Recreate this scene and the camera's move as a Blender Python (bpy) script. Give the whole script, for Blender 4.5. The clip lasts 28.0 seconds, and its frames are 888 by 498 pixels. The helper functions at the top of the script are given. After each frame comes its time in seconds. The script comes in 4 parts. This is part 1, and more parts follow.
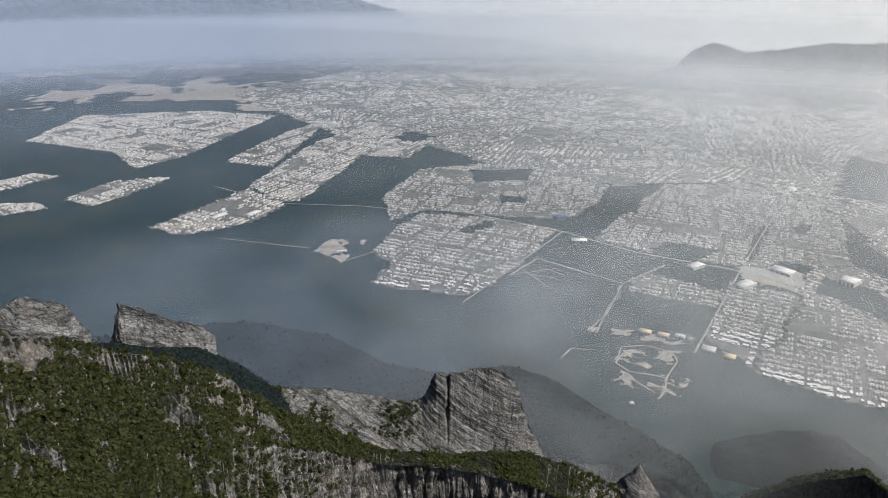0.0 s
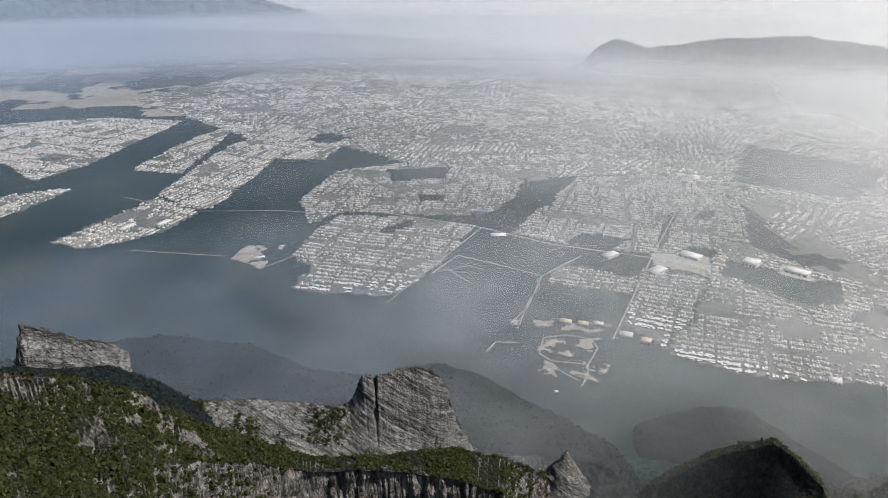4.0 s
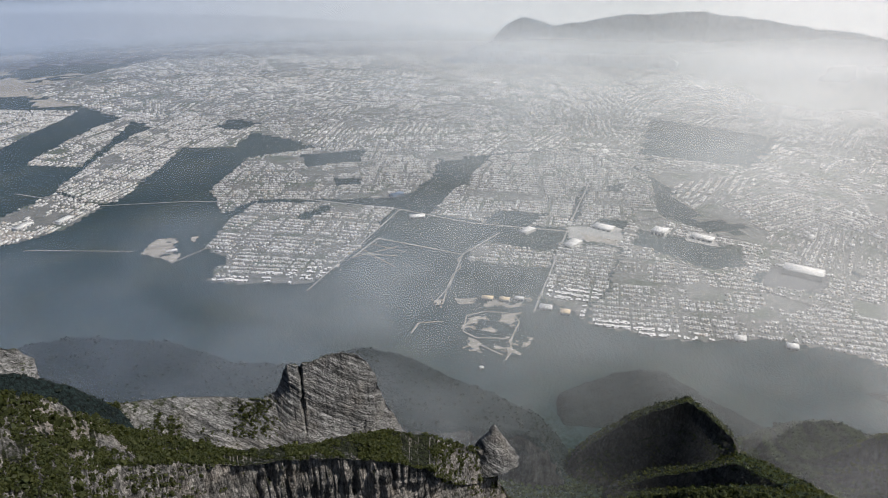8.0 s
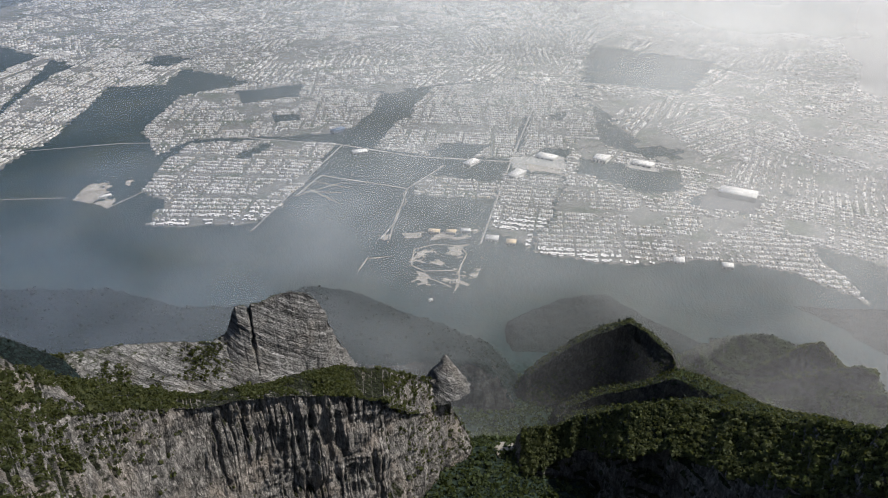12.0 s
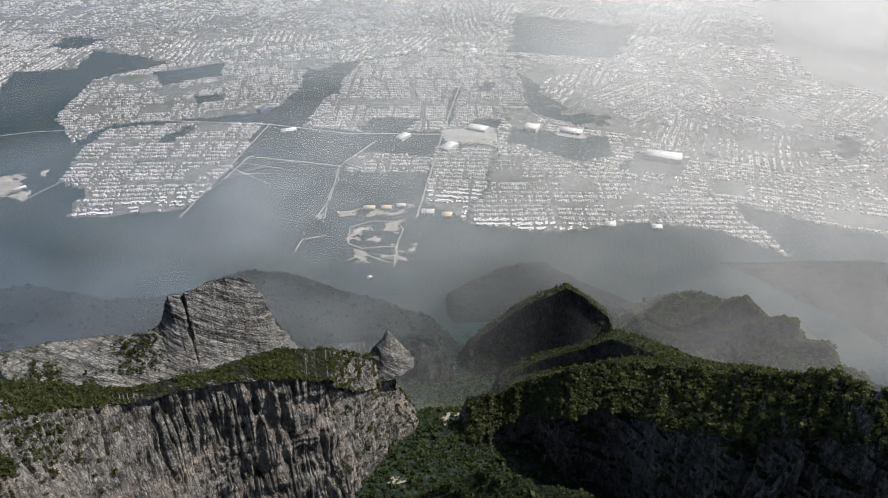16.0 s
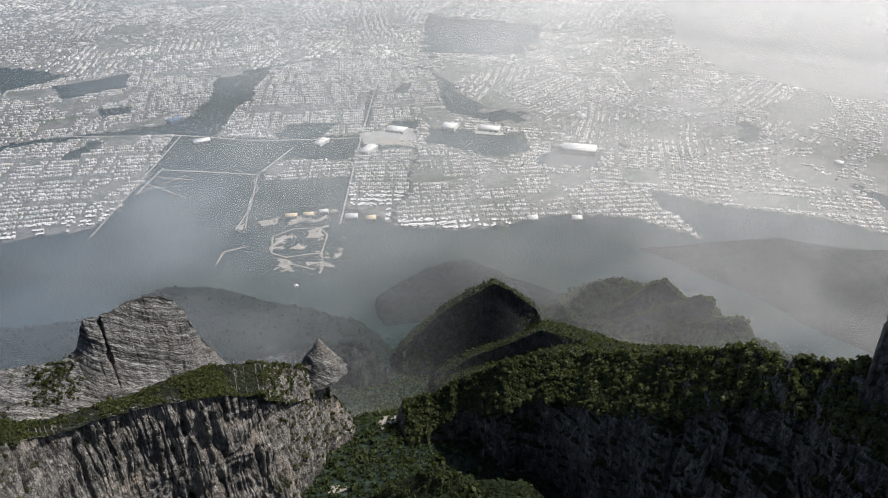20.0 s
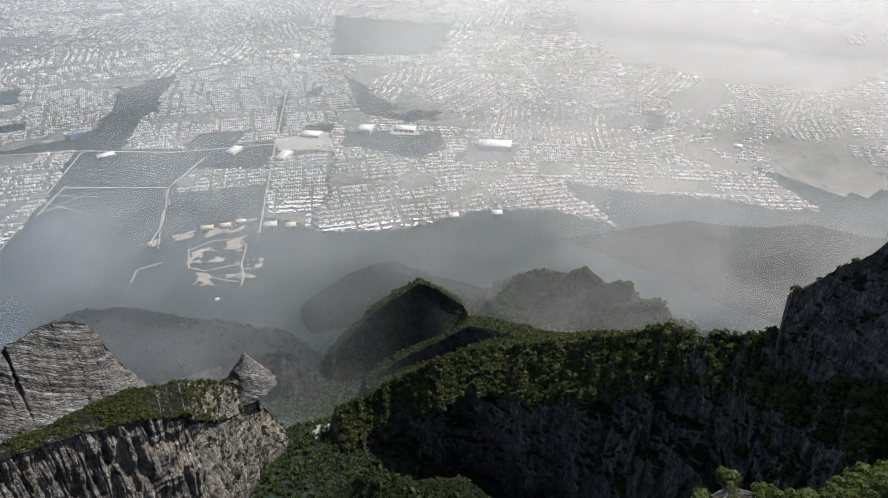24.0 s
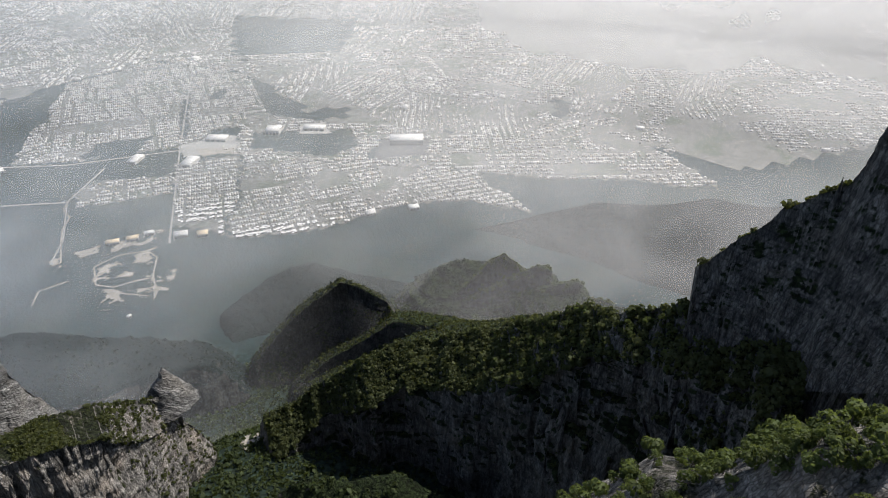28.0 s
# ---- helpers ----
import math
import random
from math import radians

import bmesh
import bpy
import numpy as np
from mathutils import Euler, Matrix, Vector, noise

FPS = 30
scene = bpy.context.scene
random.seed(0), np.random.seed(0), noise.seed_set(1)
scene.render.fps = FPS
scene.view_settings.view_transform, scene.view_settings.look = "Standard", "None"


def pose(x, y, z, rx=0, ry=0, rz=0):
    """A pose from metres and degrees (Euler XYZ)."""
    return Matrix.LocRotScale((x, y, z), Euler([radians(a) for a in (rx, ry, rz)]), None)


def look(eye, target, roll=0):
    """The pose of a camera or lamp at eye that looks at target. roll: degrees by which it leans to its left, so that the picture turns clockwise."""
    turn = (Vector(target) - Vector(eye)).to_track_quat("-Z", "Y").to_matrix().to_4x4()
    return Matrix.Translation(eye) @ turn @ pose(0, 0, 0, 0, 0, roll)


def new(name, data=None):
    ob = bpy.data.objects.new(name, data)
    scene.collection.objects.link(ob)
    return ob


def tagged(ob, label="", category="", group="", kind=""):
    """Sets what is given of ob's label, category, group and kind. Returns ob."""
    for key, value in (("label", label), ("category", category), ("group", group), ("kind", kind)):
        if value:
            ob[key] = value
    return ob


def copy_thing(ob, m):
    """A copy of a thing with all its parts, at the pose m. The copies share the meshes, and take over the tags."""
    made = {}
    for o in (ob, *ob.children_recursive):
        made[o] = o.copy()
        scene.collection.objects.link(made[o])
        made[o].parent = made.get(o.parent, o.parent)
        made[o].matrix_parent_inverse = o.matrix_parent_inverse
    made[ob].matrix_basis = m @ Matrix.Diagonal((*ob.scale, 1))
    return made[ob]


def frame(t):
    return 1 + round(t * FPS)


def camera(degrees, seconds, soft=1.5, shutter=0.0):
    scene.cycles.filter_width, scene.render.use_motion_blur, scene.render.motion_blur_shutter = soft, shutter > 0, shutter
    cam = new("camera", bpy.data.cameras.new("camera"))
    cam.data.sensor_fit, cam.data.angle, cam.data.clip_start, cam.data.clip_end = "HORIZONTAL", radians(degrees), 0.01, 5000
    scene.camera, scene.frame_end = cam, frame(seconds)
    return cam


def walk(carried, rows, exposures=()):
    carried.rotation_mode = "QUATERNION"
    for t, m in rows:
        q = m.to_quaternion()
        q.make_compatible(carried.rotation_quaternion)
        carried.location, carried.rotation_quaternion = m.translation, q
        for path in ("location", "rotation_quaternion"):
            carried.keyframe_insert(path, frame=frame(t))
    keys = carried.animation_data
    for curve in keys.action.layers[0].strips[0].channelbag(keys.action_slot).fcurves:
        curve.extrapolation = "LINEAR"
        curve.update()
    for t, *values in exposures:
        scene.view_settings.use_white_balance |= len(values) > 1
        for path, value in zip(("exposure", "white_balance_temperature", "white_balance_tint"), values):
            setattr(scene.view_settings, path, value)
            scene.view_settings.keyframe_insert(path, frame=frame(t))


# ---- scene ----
# ---- camera: it hovers in one place high over the ridge and pans to its right, tilting down on the way ----
EYE = Vector((0.0, 0.0, 600.0))
cam = camera(64.62, 28.0, soft=1.0)
# seconds, heading clockwise from +y, dip below level, lean
VIEW = [
    (0, -0.00, 22.63, 0.10), (0.5, 0.84, 22.65, 0.11), (1, 1.71, 22.67, 0.08), (1.5, 2.58, 22.67, 0.09),
    (2, 3.42, 22.67, 0.09), (2.5, 4.31, 22.67, 0.09), (3, 5.20, 22.68, 0.08), (3.5, 6.07, 22.66, 0.09),
    (4, 6.98, 22.67, 0.05), (4.5, 7.82, 23.03, 0.04), (6.5, 11.30, 23.85, 0.01), (7, 12.20, 24.00, -0.00),
    (7.5, 13.14, 24.09, -0.02), (8, 14.09, 24.16, -0.02), (8.5, 15.03, 24.37, 0.01), (9, 16.02, 24.33, 0.01),
    (9.5, 17.02, 24.31, -0.02), (10, 18.02, 24.45, -0.04), (10.5, 18.85, 25.11, -0.05), (11, 18.90, 26.23, -0.07),
    (11.5, 18.92, 27.82, -0.06), (12, 19.00, 29.54, -0.05), (12.5, 19.10, 30.77, -0.07), (14.5, 21.98, 31.67, -0.12),
    (15, 22.98, 31.65, -0.11), (15.5, 23.96, 31.62, -0.12), (16, 24.96, 31.62, -0.11), (16.5, 25.96, 31.59, -0.12),
    (17, 26.92, 31.57, -0.12), (17.5, 27.93, 31.57, -0.09), (18, 28.91, 31.57, -0.08), (18.5, 29.94, 31.56, -0.09),
    (19, 30.75, 31.55, -0.08), (19.5, 31.38, 31.54, -0.07), (20, 32.02, 31.53, -0.06), (20.5, 32.82, 31.52, -0.05),
    (21, 33.75, 31.51, -0.03), (21.5, 34.66, 31.51, 0.05), (23.5, 38.37, 31.48, 0.12), (24, 39.33, 31.49, 0.09),
    (24.5, 40.26, 31.50, 0.08), (25, 41.19, 31.49, 0.12), (25.5, 42.23, 31.50, 0.08), (26, 43.23, 31.52, 0.07),
    (26.5, 44.19, 31.53, 0.05), (27, 45.18, 31.54, 0.07), (27.5, 46.13, 31.55, 0.09), (28, 47.03, 31.91, 0.08),
]


def heading(az, dip, lean):
    a, d = radians(az), radians(dip)
    way = Vector((math.sin(a) * math.cos(d), math.cos(a) * math.cos(d), -math.sin(d)))
    return look(EYE, EYE + way * 100.0, lean)


walk(cam, [(t, heading(a, d, l)) for t, a, d, l in VIEW], exposures=[(0.0, 0.18), (8.0, 0.2), (12.0, 0.32), (28.0, 0.46)])

# ---- light ----
SUN_AZ, SUN_EL = 104.0, 52.0
world = bpy.data.worlds.new("world")
scene.world = world
world.use_nodes = True
wn = world.node_tree
sky = wn.nodes.new("ShaderNodeTexSky")
sky.sky_type, sky.sun_disc = "NISHITA", False
sky.sun_elevation, sky.sun_rotation = radians(SUN_EL), radians(SUN_AZ)
sky.air_density, sky.dust_density = 1.0, 2.0
wn.links.new(sky.outputs[0], wn.nodes["Background"].inputs[0])
wn.nodes["Background"].inputs[1].default_value = 0.11
sun = new("sun", bpy.data.lights.new("sun", "SUN"))
sun.data.energy, sun.data.angle, sun.data.color = 5.0, radians(0.6), (1.0, 0.96, 0.9)
SUN_DIR = Vector((math.sin(radians(SUN_AZ)) * math.cos(radians(SUN_EL)), math.cos(radians(SUN_AZ)) * math.cos(radians(SUN_EL)), math.sin(radians(SUN_EL))))
sun.matrix_world = look(SUN_DIR * 900.0, (0, 0, 0))


# ---- materials ----
def material(name):
    m = bpy.data.materials.new(name)
    m.use_nodes = True
    nt = m.node_tree
    return m, nt, nt.nodes["Principled BSDF"]


def node(nt, kind, **values):
    n = nt.nodes.new(kind)
    for key, value in values.items():
        if key == "op":
            n.operation = value
        elif key == "dt":
            n.data_type = value
        else:
            n.inputs[key.replace("_", " ")].default_value = value
    return n


def math_node(nt, op, a, b=None, clamp=False):
    n = nt.nodes.new("ShaderNodeMath")
    n.operation, n.use_clamp = op, clamp
    for i, v in enumerate((a, b)):
        if v is None:
            continue
        if isinstance(v, (int, float)):
            n.inputs[i].default_value = v
        else:
            nt.links.new(v, n.inputs[i])
    return n.outputs[0]


def position(nt, scale=(1, 1, 1), rot=(0, 0, 0)):
    g = nt.nodes.new("ShaderNodeNewGeometry")
    m = nt.nodes.new("ShaderNodeMapping")
    m.inputs["Scale"].default_value, m.inputs["Rotation"].default_value = scale, rot
    nt.links.new(g.outputs["Position"], m.inputs[0])
    return m.outputs[0]


def layers(nt, scale, rot):
    """Coordinates turned first and squeezed after, for tilted layers."""
    g, m = nt.nodes.new("ShaderNodeNewGeometry"), nt.nodes.new("ShaderNodeMapping")
    m.vector_type = "TEXTURE"
    m.inputs["Scale"].default_value, m.inputs["Rotation"].default_value = [1 / s for s in scale], rot
    nt.links.new(g.outputs["Position"], m.inputs[0])
    return m.outputs[0]


def noise_tex(nt, vec, scale, detail=6.0, rough=0.6, out="Fac"):
    n = node(nt, "ShaderNodeTexNoise", Scale=scale, Detail=detail, Roughness=rough)
    nt.links.new(vec, n.inputs["Vector"])
    return n.outputs[out]


def ramp(nt, fac, stops):
    r = nt.nodes.new("ShaderNodeValToRGB")
    while len(r.color_ramp.elements) < len(stops):
        r.color_ramp.elements.new(0.5)
    for e, (p, c) in zip(r.color_ramp.elements, stops):
        e.position = p
        e.color = (*c, 1.0) if isinstance(c, tuple) else (c, c, c, 1.0)
    nt.links.new(fac, r.inputs[0])
    return r.outputs[0]


def mix(nt, fac, a, b, blend="MIX"):
    n = nt.nodes.new("ShaderNodeMix")
    n.data_type, n.blend_type = "RGBA", blend
    for i, v in ((0, fac), (6, a), (7, b)):
        if isinstance(v, (int, float)):
            n.inputs[i].default_value = v
        elif isinstance(v, tuple):
            n.inputs[i].default_value = (*v, 1.0)
        else:
            nt.links.new(v, n.inputs[i])
    return n.outputs[2]


def bump(nt, bsdf, height, strength, distance):
    b = node(nt, "ShaderNodeBump", Strength=strength, Distance=distance)
    nt.links.new(height, b.inputs["Height"])
    nt.links.new(b.outputs[0], bsdf.inputs["Normal"])


def shaded_canopy(nt, scale, floor):
    """Round tree crowns packed side by side, with lit tops and shaded gaps painted as tone; also their height."""
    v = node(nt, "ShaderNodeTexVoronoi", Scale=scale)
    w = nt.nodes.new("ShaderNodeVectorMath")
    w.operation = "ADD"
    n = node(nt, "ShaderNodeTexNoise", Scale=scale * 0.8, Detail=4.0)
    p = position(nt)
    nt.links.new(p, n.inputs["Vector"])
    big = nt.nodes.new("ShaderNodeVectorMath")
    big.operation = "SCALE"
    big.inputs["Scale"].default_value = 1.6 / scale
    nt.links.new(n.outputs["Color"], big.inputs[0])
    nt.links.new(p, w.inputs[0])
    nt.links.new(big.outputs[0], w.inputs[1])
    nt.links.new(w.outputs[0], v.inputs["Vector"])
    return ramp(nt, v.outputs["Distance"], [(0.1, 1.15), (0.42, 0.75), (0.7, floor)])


def joints(nt, scale, rot, width):
    """Dark joints between blocks of rock, 1 on the blocks."""
    v = node(nt, "ShaderNodeTexVoronoi", Scale=1.0)
    v.feature = "DISTANCE_TO_EDGE"
    w, big = nt.nodes.new("ShaderNodeVectorMath"), nt.nodes.new("ShaderNodeVectorMath")
    w.operation, big.operation = "ADD", "SCALE"
    big.inputs["Scale"].default_value = 0.5
    p = layers(nt, scale, rot)
    nt.links.new(noise_tex(nt, position(nt), 0.25, 5.0, 0.6, "Color"), big.inputs[0])
    nt.links.new(p, w.inputs[0])
    nt.links.new(big.outputs[0], w.inputs[1])
    nt.links.new(w.outputs[0], v.inputs["Vector"])
    return ramp(nt, v.outputs["Distance"], [(0.0, 0.25), (width, 1.0)])


def mountain_material(name, rock_lo, rock_hi, rust, green_lo, green_hi, bare=0.5, dip=(0.0, 0.2, 0.0), bedded=0.38, stain=0.7, block=((0.3, 0.3, 0.07), (0.0, 0.0, 0.0))):
    """Layered limestone where it is steep, scrub and grass where it is not."""
    m, nt, b = material(name)
    p = position(nt)
    strata = noise_tex(nt, layers(nt, (0.02, 0.02, 0.4), dip), 1.0, 8.0, 0.7)
    streak = noise_tex(nt, position(nt, (0.45, 0.45, 0.05)), 1.0, 7.0, 0.7)
    blotch = noise_tex(nt, p, 0.035, 5.0, 0.6)
    broken = noise_tex(nt, position(nt, (1, 1, 0.45)), 0.16, 9.0, 0.78)
    face = math_node(nt, "ADD", math_node(nt, "MULTIPLY", strata, bedded), math_node(nt, "MULTIPLY", broken, 1.0 - bedded))
    rock = mix(nt, ramp(nt, face, [(0.42, 0.0), (0.58, 1.0)]), rock_lo, rock_hi)
    rock = mix(nt, ramp(nt, streak, [(0.4, stain), (0.57, 0.0)]), rock, tuple(c * 0.35 for c in rock_lo))
    rock = mix(nt, ramp(nt, blotch, [(0.5, 0.0), (0.72, 0.7)]), rock, rust)
    cracks = mix(nt, 1.0, joints(nt, *block, 0.09), joints(nt, [k * 2.7 for k in block[0]], block[1], 0.12), "MULTIPLY")
    rock = mix(nt, 0.55, rock, cracks, "MULTIPLY")
    leaf = mix(nt, ramp(nt, noise_tex(nt, p, 0.6, 8.0, 0.75), [(0.3, 0.0), (0.7, 1.0)]), green_lo, green_hi)
    leaf = mix(nt, ramp(nt, noise_tex(nt, p, 0.05, 4.0, 0.6), [(0.45, 0.0), (0.7, 0.6)]), leaf, tuple(c * 0.55 for c in green_lo))
    crowns = shaded_canopy(nt, 0.42, 0.3)
    # the shade between crowns goes into the leaf colour
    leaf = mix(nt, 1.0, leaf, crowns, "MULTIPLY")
    g = nt.nodes.new("ShaderNodeNewGeometry")
    s = nt.nodes.new("ShaderNodeSeparateXYZ")
    nt.links.new(g.outputs["Normal"], s.inputs[0])
    patch = math_node(nt, "MULTIPLY_ADD", noise_tex(nt, p, 0.11, 7.0, 0.75), 1.2)
    patch.node.inputs[2].default_value = -0.6
    up = math_node(nt, "ADD", math_node(nt, "ABSOLUTE", s.outputs[2]), patch)
    cover = ramp(nt, up, [(bare - 0.06, 0.0), (bare + 0.1, 1.0)])
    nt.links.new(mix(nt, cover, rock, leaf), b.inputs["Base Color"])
    b.inputs["Roughness"].default_value = 0.92
    b.inputs["Specular IOR Level"].default_value = 0.15
    h = math_node(nt, "ADD", noise_tex(nt, p, 0.5, 9.0, 0.7), math_node(nt, "MULTIPLY", strata, 0.3))
    h = math_node(nt, "ADD", h, math_node(nt, "MULTIPLY", cracks, 0.5))
    h = math_node(nt, "ADD", h, math_node(nt, "MULTIPLY", math_node(nt, "MULTIPLY", crowns, cover), 0.55))
    bump(nt, b, h, 1.0, 2.0)
    return m


LIMESTONE = mountain_material("limestone", (0.06, 0.058, 0.055), (0.38, 0.357, 0.33), (0.38, 0.32, 0.265), (0.014, 0.02, 0.008), (0.042, 0.046, 0.017), 0.75)
CRAGSTONE = mountain_material("crag_limestone", (0.06, 0.06, 0.059), (0.31, 0.304, 0.294), (0.22, 0.2, 0.175), (0.025, 0.036, 0.014), (0.065, 0.072, 0.03), 0.84, (0.0, 0.62, 0.0), 0.66, 0.3, ((0.06, 0.06, 0.3), (0.0, 0.62, 0.0)))
# leaf colour dulled and blued to paint in the haze over these hills
SCRUBHILL = mountain_material("hazed_scrub_hill", (0.05, 0.05, 0.045), (0.13, 0.125, 0.115), (0.09, 0.09, 0.08), (0.010, 0.021, 0.02), (0.022, 0.037, 0.035), 0.3)
# rock set dark, so its colour deepens the shade on these faces
LEDGES = mountain_material("shaded_ledge_rock", (0.035, 0.034, 0.032), (0.11, 0.105, 0.095), (0.12, 0.105, 0.085), (0.02, 0.033, 0.01), (0.055, 0.075, 0.022), 0.68)
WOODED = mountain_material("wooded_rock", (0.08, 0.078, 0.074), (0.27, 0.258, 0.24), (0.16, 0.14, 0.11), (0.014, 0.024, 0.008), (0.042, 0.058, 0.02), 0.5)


def plain_material():
    """Scrub forest on the plain and the foot of the hills, with paler dry patches; haze-blue painted in low down."""
    m, nt, b = material("hazed_scrub_forest")
    p = position(nt)
    fine = noise_tex(nt, p, 0.12, 9.0, 0.75)
    # low ground tinted blue-teal: haze over the plain painted into its colour
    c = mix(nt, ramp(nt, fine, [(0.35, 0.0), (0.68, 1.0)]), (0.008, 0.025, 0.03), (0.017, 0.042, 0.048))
    c = mix(nt, ramp(nt, noise_tex(nt, p, 0.006, 6.0, 0.6), [(0.45, 0.0), (0.7, 0.5)]), c, (0.05, 0.06, 0.034))
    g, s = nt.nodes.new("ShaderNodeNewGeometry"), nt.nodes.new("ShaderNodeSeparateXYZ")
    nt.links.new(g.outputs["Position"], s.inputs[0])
    # the tint gives way to green as the ground rises
    upslope = node(nt, "ShaderNodeMapRange", From_Min=4.0, From_Max=60.0, To_Min=0.0, To_Max=1.0)
    nt.links.new(s.outputs[2], upslope.inputs[0])
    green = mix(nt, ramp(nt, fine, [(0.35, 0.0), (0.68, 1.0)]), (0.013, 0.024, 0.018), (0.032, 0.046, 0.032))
    c = mix(nt, upslope.outputs[0], c, green)
    crowns = shaded_canopy(nt, 0.2, 0.35)
    # crown tops and the shade in their gaps painted onto the plain
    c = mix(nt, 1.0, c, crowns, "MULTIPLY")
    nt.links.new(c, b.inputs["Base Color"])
    b.inputs["Roughness"].default_value = 0.95
    b.inputs["Specular IOR Level"].default_value = 0.1
    bump(nt, b, math_node(nt, "ADD", fine, crowns), 0.35, 1.5)
    return m


PLAIN = plain_material()


def town_ground_material():
    """Streets, yards and bare lots between the houses."""
    m, nt, b = material("streets_and_yards")
    p = position(nt)
    c = mix(nt, ramp(nt, noise_tex(nt, p, 0.05, 8.0, 0.7), [(0.35, 0.0), (0.65, 1.0)]), (0.045, 0.048, 0.043), (0.13, 0.125, 0.115))
    c = mix(nt, ramp(nt, noise_tex(nt, p, 0.012, 6.0, 0.65), [(0.5, 0.0), (0.62, 0.85)]), c, (0.035, 0.048, 0.028))
    nt.links.new(c, b.inputs["Base Color"])
    b.inputs["Roughness"].default_value = 0.9
    return m


TOWN = town_ground_material()


def simple_material(name, lo, hi, scale, rough=0.85, island=False, obj=False):
    m, nt, b = material(name)
    p = position(nt)
    fac = noise_tex(nt, p, scale, 6.0, 0.65)
    c = mix(nt, ramp(nt, fac, [(0.3, 0.0), (0.7, 1.0)]), lo, hi)
    if island or obj:
        g = nt.nodes.new("ShaderNodeObjectInfo" if obj else "ShaderNodeNewGeometry")
        r = g.outputs["Random" if obj else "Random Per Island"]
        c = mix(nt, 1.0, c, ramp(nt, r, [(0.0, 0.45), (0.35, 0.8), (1.0, 1.1)]), "MULTIPLY")
    nt.links.new(c, b.inputs["Base Color"])
    b.inputs["Roughness"].default_value = rough
    b.inputs["Specular IOR Level"].default_value = 0.25
    return m, nt, b


def house_material(name, obj=False):
    m, nt, b = material(name)
    g = nt.nodes.new("ShaderNodeObjectInfo" if obj else "ShaderNodeNewGeometry")
    r = g.outputs["Random" if obj else "Random Per Island"]
    c = ramp(nt, r, [(0.0, (0.16, 0.16, 0.15)), (0.2, (0.34, 0.33, 0.31)), (0.42, (0.40, 0.385, 0.36)), (0.56, (0.37, 0.32, 0.25)), (0.64, (0.40, 0.39, 0.37)), (1.0, (0.6, 0.59, 0.56))])
    dirt = noise_tex(nt, position(nt), 0.3, 5.0, 0.7)
    c = mix(nt, 1.0, c, ramp(nt, dirt, [(0.3, 0.7), (0.65, 1.0)]), "MULTIPLY")
    nt.links.new(c, b.inputs["Base Color"])
    b.inputs["Roughness"].default_value = 0.8
    return m


HOUSE = house_material("painted_concrete")
HOUSE_ONE = house_material("painted_concrete_house", True)
def leaf_material(name, lo, hi, glow, scale, obj=False):
    """Leaves: dull on the lit side, yellow-green where the sun shines through."""
    m, nt, b = simple_material(name, lo, hi, scale, 0.7, island=not obj, obj=obj)
    t = node(nt, "ShaderNodeBsdfTranslucent", Color=(*glow, 1.0))
    mx = node(nt, "ShaderNodeMixShader", Fac=0.42)
    nt.links.new(b.outputs[0], mx.inputs[1])
    nt.links.new(t.outputs[0], mx.inputs[2])
    nt.links.new(mx.outputs[0], nt.nodes["Material Output"].inputs[0])
    return m


LEAVES = leaf_material("leaves", (0.016, 0.026, 0.008), (0.066, 0.07, 0.02), (0.095, 0.105, 0.022), 0.25)
VALLEYLEAVES = leaf_material("valley_leaves", (0.018, 0.03, 0.011), (0.055, 0.072, 0.024), (0.075, 0.095, 0.022), 0.2)
NEARLEAVES = leaf_material("near_leaves", (0.032, 0.05, 0.015), (0.09, 0.112, 0.032), (0.13, 0.16, 0.035), 0.35, True)
# lighter copy of the leaves: sunlight on the shelf put into their colour
SHELFLEAVES = leaf_material("sunlit_shelf_leaves", (0.028, 0.039, 0.015), (0.085, 0.095, 0.036), (0.115, 0.13, 0.038), 0.2)
# dulled, bluish leaves: haze over the slopes mixed into the colour
SCRUBLEAVES = leaf_material("haze_dulled_leaves", (0.013, 0.023, 0.019), (0.032, 0.043, 0.034), (0.03, 0.04, 0.024), 0.05)
BARK, _, _ = simple_material("bark", (0.05, 0.04, 0.03), (0.14, 0.12, 0.1), 2.0)
ROADM, _, _ = simple_material("pale_road", (0.15, 0.146, 0.138), (0.25, 0.24, 0.225), 0.04)
DIRTM, _, _ = simple_material("bare_earth", (0.12, 0.108, 0.09), (0.28, 0.255, 0.22), 0.05)
ROOFM, _, _ = simple_material("pale_sheet_roof", (0.4, 0.39, 0.37), (0.56, 0.55, 0.52), 0.08)
BLUEROOF, _, _ = simple_material("blue_glass_front", (0.05, 0.08, 0.13), (0.10, 0.15, 0.22), 0.1, 0.4)
TANROOF, _, _ = simple_material("tan_roof", (0.42, 0.33, 0.2), (0.58, 0.46, 0.3), 0.1)
# scrub colour shifted to blue: distance haze painted into the far hills
FARHILL, _, _ = simple_material("far_hill_haze_blue", (0.03, 0.058, 0.09), (0.055, 0.09, 0.13), 0.006)


